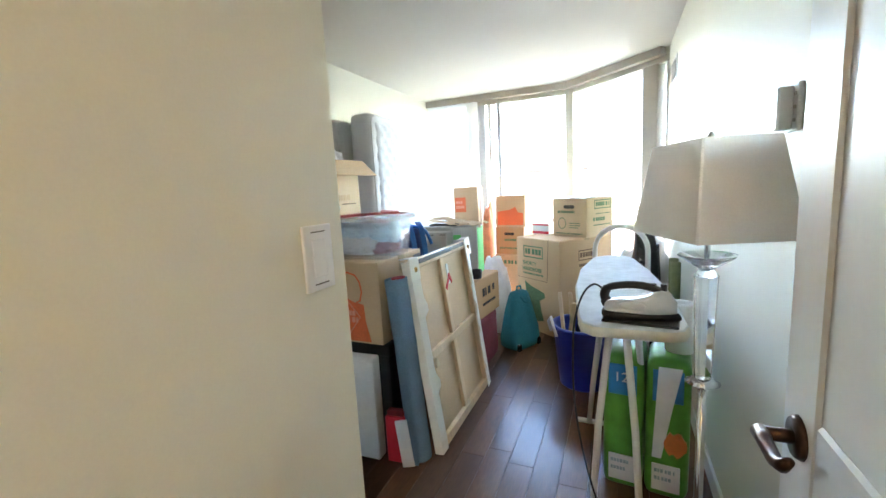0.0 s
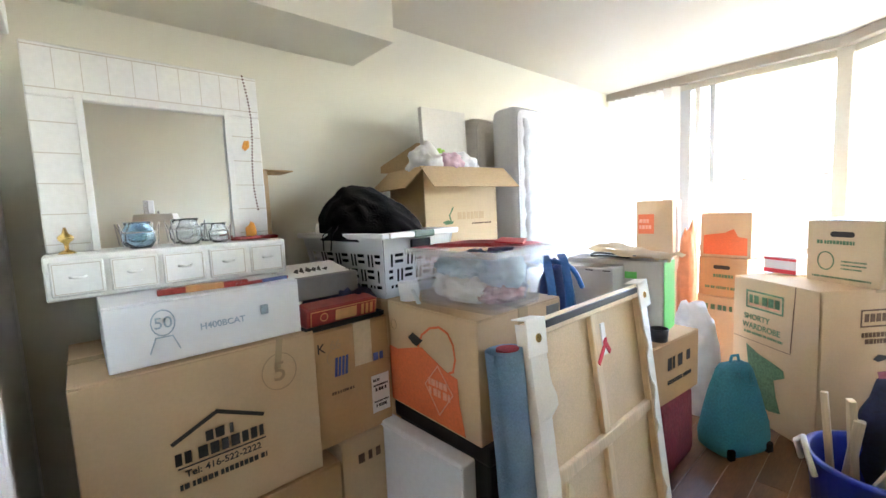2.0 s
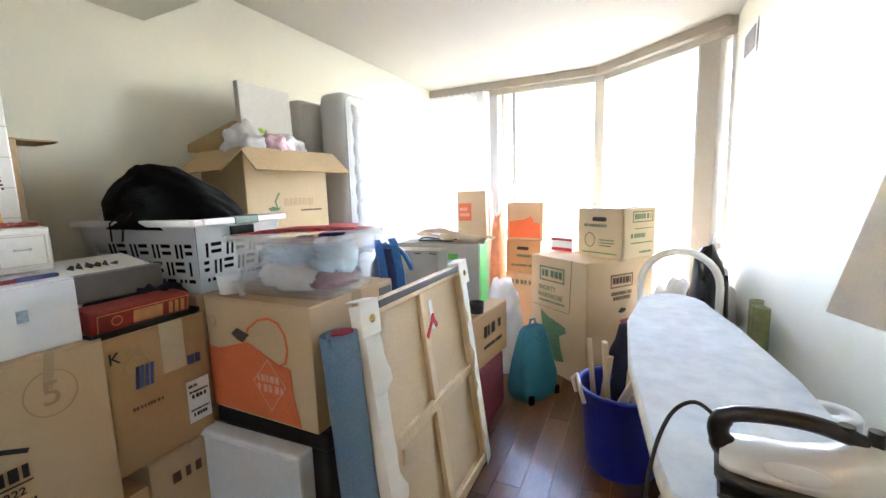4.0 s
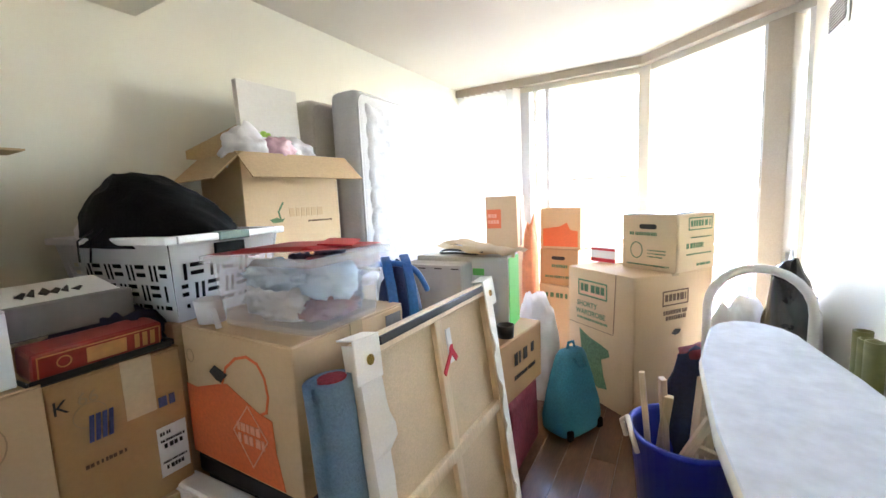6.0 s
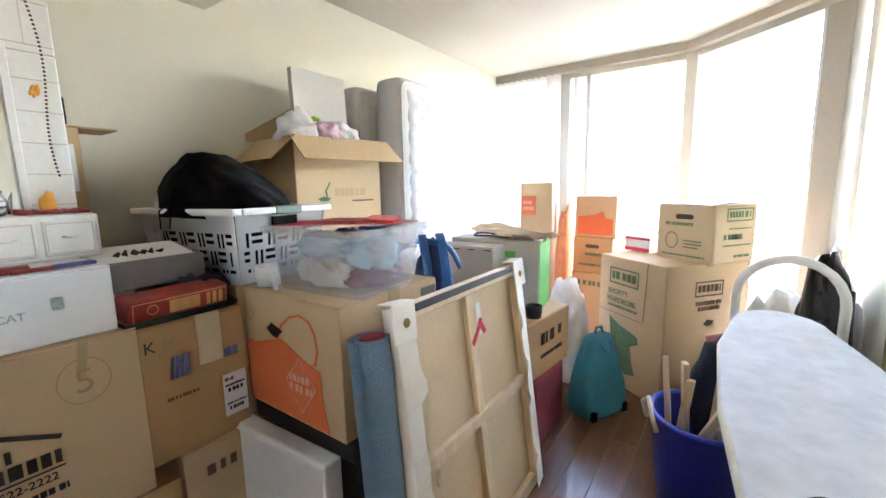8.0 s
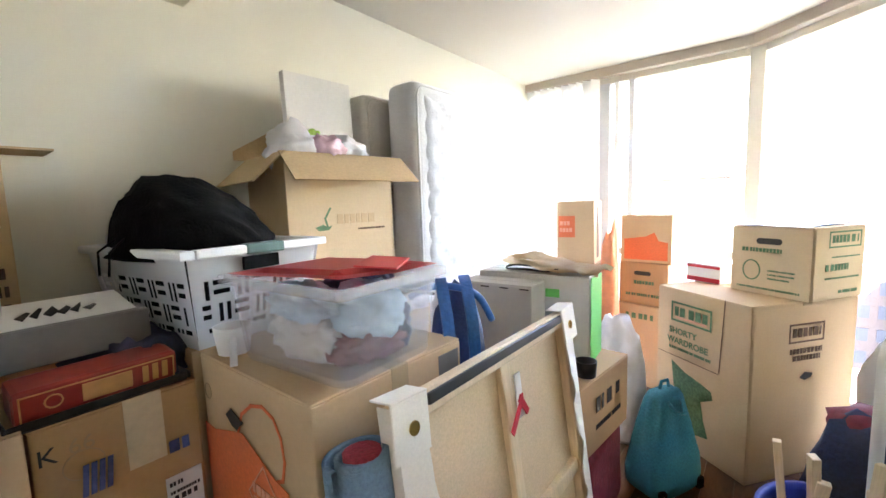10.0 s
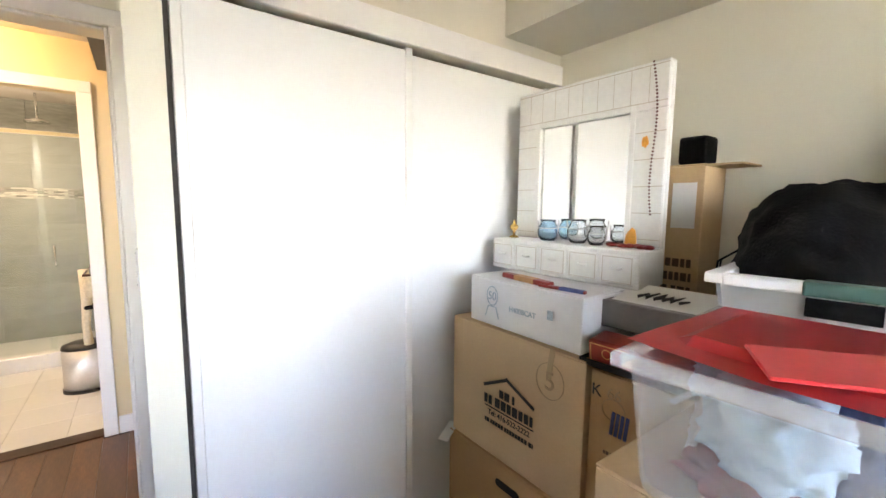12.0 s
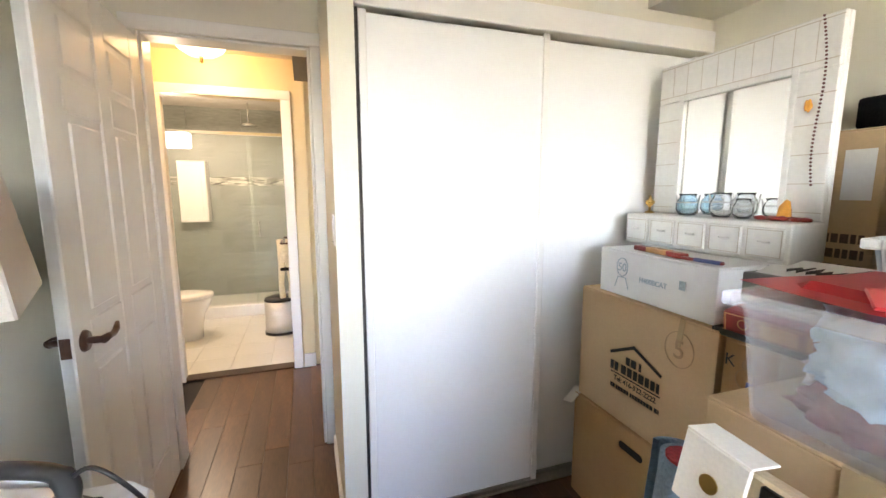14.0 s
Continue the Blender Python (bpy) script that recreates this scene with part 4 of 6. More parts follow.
# clear storage box with red lid
bx = thing("clear_storage_box", pose(-1.20, 1.875, 1.0232, 0, 0, 3), "clear plastic storage box with warped red lid", "storage box")
BW, BD, BH = 0.415, 0.32, 0.207
bm = bmesh.new()
rings = []
for z, k, inn in ((0.0, 0.88, 0), (0.012, 0.90, 0), (BH, 1.0, 0), (BH, 1.0, 0.004), (0.016, 0.90, 0.004)):
    rr = []
    for cx, cy in ((-1, -1), (1, -1), (1, 1), (-1, 1)):
        for q in range(5):
            a = math.atan2(cy, cx) - math.pi / 4 + q * math.pi / 8
            r = 0.03
            rr.append(bm.verts.new((cx * (BW / 2 * k - r - inn) + (r) * math.cos(a), cy * (BD / 2 * k - r - inn) + r * math.sin(a), z)))
    rings.append(rr)
for a, b in zip(rings, rings[1:]):
    for k in range(20):
        bm.faces.new((a[k], a[(k + 1) % 20], b[(k + 1) % 20], b[k]))
bm.faces.new(rings[0][::-1])
bm.faces.new(rings[-1])
o = part("tub", bm, CLEAR, bx, "clear milky plastic tub", True)
o.visible_shadow = False
bm = bmesh.new()
for x0, y0, x1, y1 in ((-BW / 2 - 0.012, -BD / 2 - 0.012, BW / 2 + 0.012, -BD / 2 + 0.001), (-BW / 2 - 0.012, BD / 2 - 0.001, BW / 2 + 0.012, BD / 2 + 0.012), (-BW / 2 - 0.012, -BD / 2 + 0.001, -BW / 2 + 0.001, BD / 2 - 0.001), (BW / 2 - 0.001, -BD / 2 + 0.001, BW / 2 + 0.012, BD / 2 - 0.001)):
    box(bm, x0, y0, BH - 0.020, x1, y1, BH + 0.002, 0.003)
part("rim", bm, CLEARRIM, bx)
bm = bmesh.new()
N = 16
top = []
for i in range(N + 1):
    row = []
    for j in range(N + 1):
        u, v = i / N * 2 - 1, j / N * 2 - 1
        z = BH + 0.0075 + 0.003 * math.sin(2.2 * u + 0.4) + 0.012 * max(0, -v) * max(0, u * 0.5 + 0.5) ** 2
        if abs(u) < 0.72 and abs(v) < 0.72:
            z += 0.010
        row.append(bm.verts.new((u * (BW / 2 - 0.004), v * (BD / 2 - 0.004), z)))
    top.append(row)
for i in range(N):
    for j in range(N):
        if not (j > 13 and 5 < i < 9):
            bm.faces.new((top[i][j], top[i + 1][j], top[i + 1][j + 1], top[i][j + 1]))
bmesh.ops.solidify(bm, geom=bm.faces[:], thickness=0.005)
part("lid", bm, REDPLASTIC, bx, "warped red plastic lid")
slab("broken_flap", (-0.02, -0.07, 0, 0.08, 0.07, 0.005), REDPLASTIC, bx, 0.002, "snapped red lid piece", at=pose(0.10, 0.03, BH + 0.022, 2, 4, 28))
YELLOWCLOTH = material("pale_yellow_cloth", (0.66, 0.58, 0.34), 0.85, grain=0.08, scale=60, stain=0.1, bump=0.2)
SKYCLOTH = material("pale_blue_cloth", (0.45, 0.62, 0.74), 0.85, grain=0.12, scale=50, stain=0.15, bump=0.3)
DENIM = material("denim_cloth", (0.07, 0.10, 0.19), 0.85, grain=0.15, scale=120, stain=0.2, bump=0.25)


def packed_cloth(name, size, ctr, mat, seed, label, flat=0.017):
    it = thing(name, bx.matrix_basis.copy(), label, "cloth", "things in the storage box")
    bm = bmesh.new()
    lumpy(bm, size, ctr, seed, 0.34, 9, 4, flat, 0.35)
    for v in bm.verts:
        k = 0.5 + 0.1 * v.co.z / BH
        v.co.x = max(-BW * k * 0.82, min(BW * k * 0.82, v.co.x))
        v.co.y = max(-BD * k * 0.80, min(BD * k * 0.80, v.co.y))
        v.co.z = min(v.co.z, BH - 0.012)
    part("cloth", bm, mat, it, "", True)


packed_cloth("blue_shirt", (0.08, 0.07, 0.06), (0.11, 0.0, 0.125), SKYCLOTH, 3, "crumpled pale blue shirt inside a clear box")
packed_cloth("red_cloth", (0.07, 0.09, 0.035), (0.10, 0.0, 0.045), REDCLOTH, 5, "folded dark red cloth inside a clear box")
packed_cloth("denim_trousers", (0.055, 0.045, 0.07), (0.09, 0.085, 0.065), DENIM, 1, "folded denim trousers inside a clear box")
packed_cloth("navy_shirt", (0.045, 0.05, 0.05), (0.045, 0.085, 0.155), DENIM, 8, "folded navy shirt inside a clear box")
packed_cloth("yellow_cloth", (0.08, 0.06, 0.045), (-0.015, 0.07, 0.075), YELLOWCLOTH, 6, "pale yellow cloth inside a clear box")
packed_cloth("striped_shirt", (0.06, 0.05, 0.04), (-0.07, 0.075, 0.14), DENIM, 9, "navy shirt sleeve inside a clear box")
packed_cloth("white_cloth", (0.09, 0.07, 0.07), (-0.08, -0.02, 0.07), GREYCARD, 2, "folded grey-white cloth inside a clear box")
packed_cloth("grey_cloth", (0.09, 0.04, 0.05), (0.0, -0.08, 0.06), GREYTICK, 7, "folded grey cloth inside a clear box")
packed_cloth("blue_towel", (0.10, 0.05, 0.04), (-0.02, -0.075, 0.145), SKYCLOTH, 12, "pale blue towel inside a clear box")
slip = thing("paper_slip", bx.matrix_basis @ pose(-0.115, BD / 2 + 0.012, 0.0, -3, 0, 0), "cream paper slip leaning on a storage box", "paper")
slab("sheet", (-0.035, 0.0, 0.0, 0.045, 0.002, 0.165), YELLOWCLOTH, slip)
cup = thing("white_measuring_cup", pose(-1.44, 1.73, 1.0232, 0, 0, -25), "white plastic scoop lying on a carton", "scoop")
bm = bmesh.new()
lathe(bm, [(0.038, 0), (0.046, 0.07), (0.042, 0.07), (0.035, 0.006)], 20)
part("cup", bm, WHITEPLASTIC, cup, "", True)
slab("handle", (0.04, -0.008, 0.05, 0.15, 0.008, 0.056), WHITEPLASTIC, cup, 0.002, at=pose(0, 0, 0.012, 0, 18))

# laundry basket
bk = thing("laundry_basket", pose(-1.815, 1.83, 1.0195, 0, 0, 6.5), "white slotted laundry basket with green handle grips", "laundry basket")
LW, LD, LH = 0.60, 0.41, 0.265


def basket_wall(length, height, m):
    """Four slotted sides: a grid of plastic with slots left open."""
    bm = bmesh.new()
    nx, nz = max(3, round(length / 0.012)), 20
    g = [[bm.verts.new(((i / nx - 0.5) * length * (0.86 + 0.14 * k / nz), 0, k / nz * height)) for k in range(nz + 1)] for i in range(nx + 1)]
    for i in range(nx):
        for k in range(nz):
            cell = (i // 5, k // 5)
            a, b = i % 5, k % 5
            flip = (cell[0] + cell[1]) % 2
            hole = (a in (0, 1, 2, 3) and b in (1, 3)) if flip else (a in (1, 3) and b in (0, 1, 2, 3))
            if hole and 2 < k < nz - 5 and 1 < i < nx - 2:
                continue
            bm.faces.new((g[i][k], g[i + 1][k], g[i + 1][k + 1], g[i][k + 1]))
    bmesh.ops.solidify(bm, geom=bm.faces[:], thickness=0.003)
    return part("side", bm, WHITEPLASTIC, bk, at=m)


lean = 8
basket_wall(LW, LH, pose(0, -LD / 2 * 0.86, 0, lean, 0, 0))
basket_wall(LW, LH, pose(0, LD / 2 * 0.86, 0, lean, 0, 180))
basket_wall(LD, LH, pose(LW / 2 * 0.86, 0, 0, lean, 0, 90))
basket_wall(LD, LH, pose(-LW / 2 * 0.86, 0, 0, lean, 0, -90))
slab("base", (-LW / 2 * 0.86, -LD / 2 * 0.86, 0, LW / 2 * 0.86, LD / 2 * 0.86, 0.004), WHITEPLASTIC, bk)
bm = bmesh.new()
for x0, y0, x1, y1 in ((-LW / 2 - 0.02, -LD / 2 - 0.025, LW / 2 + 0.02, -LD / 2 + 0.012), (-LW / 2 - 0.02, LD / 2 - 0.012, LW / 2 + 0.02, LD / 2 + 0.025), (-LW / 2 - 0.025, -LD / 2 + 0.012, -LW / 2 + 0.012, LD / 2 - 0.012), (LW / 2 - 0.012, -LD / 2 + 0.012, LW / 2 + 0.025, LD / 2 - 0.012)):
    box(bm, x0, y0, LH - 0.018, x1, y1, LH + 0.006, 0.006, 2)
part("rim", bm, WHITEPLASTIC, bk)
for s in (1, -1):
    slab("grip", (-0.013, -0.06, LH - 0.021, 0.028, 0.06, LH + 0.009), GREENPLASTIC, bk, 0.006, "dark green grip", at=pose(s * LW / 2, 0, 0, 0, 0, 0 if s > 0 else 180), seg=2)
    if s > 0:
        slab("hand_hole", (s * (LW / 2 - 0.004) - 0.006, -0.055, LH - 0.065, s * (LW / 2 - 0.004) + 0.006, 0.055, LH - 0.028), BLACKCLOTH, bk)
dl = thing("dark_laundry", pose(-1.815, 1.83, 1.0245, 0, 0, 6.5), "black clothes filling a laundry basket", "laundry")
bm = bmesh.new()
box(bm, -0.245, -0.165, 0, 0.245, 0.165, 0.20, 0.03, 3)
part("cloth", bm, BLACKCLOTH, dl, "", True)
ts = thing("white_tissue", pose(-2.00, 1.67, 1.255), "crumpled white tissue in a laundry basket", "tissue")
bm = bmesh.new()
lumpy(bm, (0.05, 0.05, 0.09), (0, 0, 0), 27, 0.35, 6, 3, -0.05)
part("paper", bm, WHITEBAG, ts, "", True)
bb = thing("black_cloth_bag", pose(-1.825, 1.80, 1.21, 0, 0, 12), "bulging black drawstring cloth bag in a basket", "bag")
bm = bmesh.new()
lumpy(bm, (0.275, 0.205, 0.29), (0.01, 0.0, 0.02), 21, 0.07, 3, 5, 0.05, 0.45)
for v in bm.verts:
    k = max(0.0, min(1.0, (0.85 * v.co.x + 0.45 * v.co.y + 0.10) / 0.36))
    v.co.z *= 1 - 0.5 * k ** 1.2
    fold = 1 - abs(noise.noise(v.co * 8 + Vector((3, 1, 0)))) * 2
    v.co += v.co.normalized() * (0.010 * fold ** 3 if fold > 0 else 0)
part("body", bm, BLACKCLOTH, bb, "", True)
bm = bmesh.new()
for x in (-0.02, 0.02):
    tube(bm, [(x, -0.20, 0.11), (x * 1.5, -0.245, 0.075), (x * 1.2, -0.25, 0.01)], 0.003, 6)
part("drawstring", bm, BLACKCLOTH, bb, "", True)

# open carton with bags, board, mattresses
und = carton(pose(-1.95, 2.45, 0, 0, 0, 87), 0.54, 0.42, 1.08, CARD, "carton under an open carton", tape=False)
oc = thing("open_cardboard_box", pose(-1.96, 2.40, 1.081, 0, 0, 83), "open cardboard carton with spread flaps and green print", "cardboard box", "moving cartons")
ow, od, oh = 0.50, 0.38, 0.52
for d in ((-ow / 2, -od / 2, 0, ow / 2, -od / 2 + 0.006, oh), (-ow / 2, od / 2 - 0.006, 0, ow / 2, od / 2, oh), (-ow / 2, -od / 2 + 0.006, 0, -ow / 2 + 0.006, od / 2 - 0.006, oh), (ow / 2 - 0.006, -od / 2 + 0.006, 0, ow / 2, od / 2 - 0.006, oh)):
    slab("side", d, CARDPALE, oc, 0.001)
slab("base", (-ow / 2, -od / 2, 0.0005, ow / 2, od / 2, 0.006), CARDPALE, oc)
slab("flap", (-ow / 2 - 0.02, -0.17, -0.003, ow / 2 + 0.06, 0, 0.003), CARDIN, oc, at=pose(0, -od / 2, oh, 42))
slab("flap", (-0.17, -od / 2 - 0.02, -0.003, 0, od / 2, 0.003), CARDIN, oc, at=pose(-ow / 2, 0, oh, 0, -42))
slab("flap", (-ow / 2 - 0.05, 0, -0.003, ow / 2, 0.20, 0.003), CARDIN, oc, at=pose(0, od / 2, oh, 78))
slab("flap", (0, -od / 2, -0.003, 0.17, od / 2, 0.003), CARDIN, oc, at=pose(ow / 2, 0, oh, 0, 35))
bm = bmesh.new()
poly(bm, [(-0.14, 0.225), (-0.125, 0.21), (-0.08, 0.212), (-0.065, 0.23), (-0.085, 0.225), (-0.105, 0.235)], -od / 2 - 0.0015, -od / 2)
outline(bm, [(-0.085, 0.222), (-0.095, 0.26), (-0.07, 0.30)], 0.008, -od / 2, False)
part("leaf_mark", bm, GREENINK, oc, "green leaf-shaped mark")
bars("name_mark", [(-0.04, 0.235, 0.16, 0.275)], CARD, oc, -od / 2)
bars("print", [(0.06, 0.205, 0.2, 0.213), (0.05, 0.04, 0.2, 0.046), (0.05, 0.06, 0.2, 0.066)], BROWNINK, oc, -od / 2)
gbag = thing("plastic_bag", pose(-1.91, 2.34, 1.425, 0, 0, 85), "crumpled white plastic bag with pink and green print", "plastic bag")
for nm, size, ctr, mat, sd in (("white_film", (0.11, 0.10, 0.12), (-0.09, 0.0, 0.18), WHITEBAG, 31), ("pink_film", (0.09, 0.08, 0.07), (0.02, -0.05, 0.19), PINKBAG, 32), ("green_film", (0.05, 0.04, 0.045), (-0.02, 0.0, 0.265), LIMEBAG, 33), ("white_film", (0.11, 0.09, 0.08), (0.12, -0.02, 0.19), WHITEBAG, 34)):
    bm = bmesh.new()
    lumpy(bm, size, ctr, sd, 0.25, 6, 4, -0.15)
    part(nm, bm, mat, gbag, "", True)
brd = thing("foam_board", pose(-1.87, 2.365, 1.09, -2, 0, 88), "grey-white board standing in an open carton", "board")
slab("sheet", (-0.16, -0.016, 0, 0.16, 0.016, 0.84), BOARD, brd, 0.002)


def mattress(m, t, w, h, mat, label, quilt):
    ob = thing("mattress", m, label, "mattress", "mattresses against the wall")
    bm = bmesh.new()
    nx, nz = 60, 80
    for s in (1, -1):
        g = []
        for i in range(nx + 1):
            row = []
            for k in range(nz + 1):
                y, z = (i / nx - 0.5) * (w - 0.09), 0.045 + k / nz * (h - 0.09)
                e = min(i, nx - i, k, nz - k)
                bulge = (0.018 * abs(math.sin((y + z) * 26)) ** 0.5 * abs(math.sin((y - z) * 26)) ** 0.5 if quilt else 0.002) - (0.035 * (1 - e / 3) ** 2 if e < 3 else 0)
                row.append(bm.verts.new((s * (t / 2 + bulge), y, z)))
            g.append(row)
        for i in range(nx):
            for k in range(nz):
                bm.faces.new((g[i][k], g[i + 1][k], g[i + 1][k + 1], g[i][k + 1]))
    part("quilted_face", bm, mat, ob, "", True)
    bm = bmesh.new()
    box(bm, -t / 2 + 0.004, -w / 2 - 0.004, 0.0, t / 2 - 0.004, w / 2 + 0.004, h + 0.004, 0.055, 5)
    part("border", bm, mat, ob, "", True)
    bm = bmesh.new()
    for x in (-t / 2 + 0.012, t / 2 - 0.012):
        tube(bm, [(x, -w / 2 + 0.02, 0.03), (x, -w / 2 + 0.02, h - 0.07), (x, -w / 2 + 0.03, h - 0.04), (x, -w / 2 + 0.06, h - 0.02), (x, w / 2 - 0.06, h - 0.02), (x, w / 2 - 0.03, h - 0.04), (x, w / 2 - 0.02, h - 0.07), (x, w / 2 - 0.02, 0.03)], 0.007, 8)
    part("piping", bm, mat, ob, "", True)
    return ob


mattress(pose(-1.76, 3.42, 0, 0, 0, 0), 0.20, 1.38, 1.96, MATTRESS, "white quilted mattress standing on end", True)
mattress(pose(-2.02, 3.36, 0, 0, 0, 0), 0.22, 1.42, 1.93, GREYTICK, "grey box spring standing behind a mattress", False)

# rug roll and stretched canvas
rg = thing("rolled_rug", pose(-0.866, 1.715, 0, 0, -4.5, 0), "rolled blue-grey rug with red pile standing on end", "rug")
bm = bmesh.new()
spiral = []
for i in range(60):
    a = i * 0.19
    r = 0.022 + 0.0028 * a
    spiral.append((r * 1.05 * math.cos(a), r * 1.25 * math.sin(a)))
ins, outs = [], []
for x, y in spiral:
    d = Vector((x, y)).normalized() * 0.006
    ins.append((x - d.x, y - d.y))
    outs.append((x + d.x, y + d.y))
rows = []
for z in [i * 0.047 for i in range(21)]:
    wob = 0.006 * noise.noise(Vector((z * 6, 2, 1)))
    rows.append(([bm.verts.new((x + wob, y, z)) for x, y in ins], [bm.verts.new((x + wob, y, z)) for x, y in outs]))
for (a, b), (c, d) in zip(rows, rows[1:]):
    for i in range(59):
        bm.faces.new((a[i], a[i + 1], c[i + 1], c[i]))
        bm.faces.new((b[i], d[i], d[i + 1], b[i + 1]))
for a, b in (rows[0], rows[-1]):
    for i in range(59):
        bm.faces.new((a[i], a[i + 1], b[i + 1], b[i]))
part("backing", bm, RUG, rg, "", True)
bm = bmesh.new()
tube(bm, [(0.006, 0.0, 0.9), (0.006, 0.0, 0.945)], 0.036, 14)
part("pile_core", bm, RUGRED, rg, "red pile inside the roll")

cv = thing("stretched_canvas", pose(-0.79, 2.185, 0, -7.3, 0, 90), "back of a large stretched canvas leaning on cartons", "canvas")
CW, CH = 0.84, 1.015
slab("linen", (-CW / 2 + 0.004, 0.012, 0.004, CW / 2 - 0.004, 0.016, CH - 0.004), LINEN, cv)
for d in ((-CW / 2, -0.02, 0, -CW / 2 + 0.05, 0.012, CH), (CW / 2 - 0.05, -0.02, 0, CW / 2, 0.012, CH), (-CW / 2 + 0.05, -0.02, CH - 0.05, CW / 2 - 0.05, 0.012, CH), (-CW / 2 + 0.05, -0.02, 0, CW / 2 - 0.05, 0.012, 0.05)):
    slab("stretcher_bar", d, PINE, cv, 0.004)
slab("cross_bar", (-CW / 2 + 0.05, -0.012, 0.47, CW / 2 - 0.05, 0.011, 0.515), PINE, cv, 0.003)
slab("cross_bar", (-0.025, -0.010, 0.515, 0.02, 0.011, CH - 0.05), PINE, cv, 0.003)
slab("cross_bar", (-0.025, -0.010, 0.05, 0.02, 0.011, 0.47), PINE, cv, 0.003)
for x0, x1 in ((-CW / 2 - 0.006, -CW / 2 + 0.060), (CW / 2 - 0.060, CW / 2 + 0.006)):
    bm = bmesh.new()
    prev = None
    inner, outer = (x1, x0) if x0 < 0 else (x0, x1)
    hem = 0.003 if x0 < 0 else -0.003
    for k in range(31):
        z, wv = k / 30 * CH, 0.034 * noise.noise(Vector((k * 0.33, x0 * 9, 3))) + 0.012 * noise.noise(Vector((k * 1.3, x0 * 5, 7)))
        lift = 0.028 + abs(wv) * 0.6
        ring = [bm.verts.new(p) for p in ((outer, 0.020, z), (outer, -0.026, z), (inner + wv, -lift, z), (inner + wv, -lift + 0.003, z), (outer + hem, -0.0225, z), (outer + hem, 0.020, z))]
        if prev:
            for i in range(6):
                bm.faces.new((prev[i], prev[(i + 1) % 6], ring[(i + 1) % 6], ring[i]))
        else:
            bm.faces.new(ring[::-1])
        prev = ring
    bm.faces.new(prev)
    part("folded_edge", bm, CANVAS, cv, "white canvas folded over the bars")
slab("black_edge", (-CW / 2 + 0.09, -0.030, CH - 0.028, CW / 2 - 0.07, -0.0205, CH - 0.004), BLACKPLASTIC, cv, 0.002, at=pose(0, 0, 0, 0, 0, 0))
for x, s in ((-CW / 2 + 0.03, 1), (CW / 2 - 0.03, -1)):
    slab("corner_wrap", (-0.05, -0.034, -0.10, 0.05, -0.0265, 0.012), CANVAS, cv, 0.002, at=pose(x, -0.002, CH, 0, 4 * s))
    slab("top_wrap", (-0.05, -0.034, 0.012, 0.05, 0.024, 0.016), CANVAS, cv, 0.001, at=pose(x, -0.002, CH, 0, 4 * s))
    bm = bmesh.new()
    tube(bm, [(x, -0.037, CH - 0.045), (x, -0.0395, CH - 0.045)], 0.014, 14)
    part("eyelet", bm, BRASS, cv)
slab("label_slip", (0.03, -0.0145, 0.80, 0.06, -0.0105, 0.92), PAPER, cv)
bm = bmesh.new()
for pts in ([(-0.03, 0.79), (0.05, 0.865), (0.05, 0.845), (-0.02, 0.775)], [(0.025, 0.85), (0.06, 0.80), (0.075, 0.81), (0.04, 0.865)]):
    poly(bm, pts, -0.022, -0.018)
part("red_ribbon", bm, REDCARD, cv, "torn red ribbon")
bm = bmesh.new()
poly(bm, [(-CW / 2 + 0.09, 0.43), (-CW / 2 + 0.13, 0.43), (-CW / 2 + 0.12, 0.46), (-CW / 2 + 0.10, 0.48)], -0.03, -0.02)
part("torn_tape", bm, MASKTAPE, cv)
c2 = thing("second_canvas", pose(-0.845, 2.235, 0, -7.3, 0, 90), "blue-edged canvas leaning behind another canvas", "canvas")
slab("face", (-0.38, 0.0, 0, 0.42, 0.022, 0.94), RUG, c2, 0.004)

# things on the floor beside the rug
rf = thing("red_gift_bag", pose(-0.965, 1.665, 0, 0, 0, 4), "red paper bag standing on the floor", "paper bag")
slab("body", (-0.055, -0.03, 0, 0.05, 0.022, 0.245), REDCARD, rf, 0.004)
slab("dark_rim", (-0.05, -0.025, 0.2455, 0.045, 0.018, 0.275), REDCLOTH, rf, 0.008)
wf = thing("white_folder", pose(-0.895, 1.625, 0, 0, -6, 20), "thin white board leaning beside a red bag", "board")
slab("sheet", (-0.03, -0.004, 0, 0.03, 0.004, 0.25), PAPER, wf, 0.001)

# ---- middle: grey boxes, blue bag, small carton, teal bag ----
mc = carton(pose(-1.08, 2.92, 0.40, 0, 0, 84), 0.46, 0.46, 0.30, CARDDARK, "open brown carton stuffed with things", tape=False)
bars("print", [(-0.1, 0.16, -0.03, 0.22), (0.0, 0.16, 0.05, 0.22), (0.09, 0.17, 0.15, 0.22), (-0.1, 0.09, 0.15, 0.11)], INK, mc, -0.234)
rb = thing("dark_red_bag", pose(-1.05, 2.93, 0), "dark red bag under a small carton", "bag")
bm = bmesh.new()
box(bm, -0.22, -0.24, 0, 0.20, 0.24, 0.40, 0.05, 4)
for v in bm.verts:
    v.co += Vector((0.02 * noise.noise(v.co * 6), 0.02 * noise.noise(v.co * 6 + Vector((4, 0, 0))), 0)) if 0.02 < v.co.z < 0.38 else Vector((0, 0, 0))
part("body", bm, REDCLOTH, rb, "", True)
cp = thing("black_mug", pose(-0.90, 2.80, 0.701), "black mug in a small carton", "mug")
bm = bmesh.new()
lathe(bm, [(0.038, 0), (0.042, 0.06), (0.038, 0.06), (0.034, 0.006)], 18)
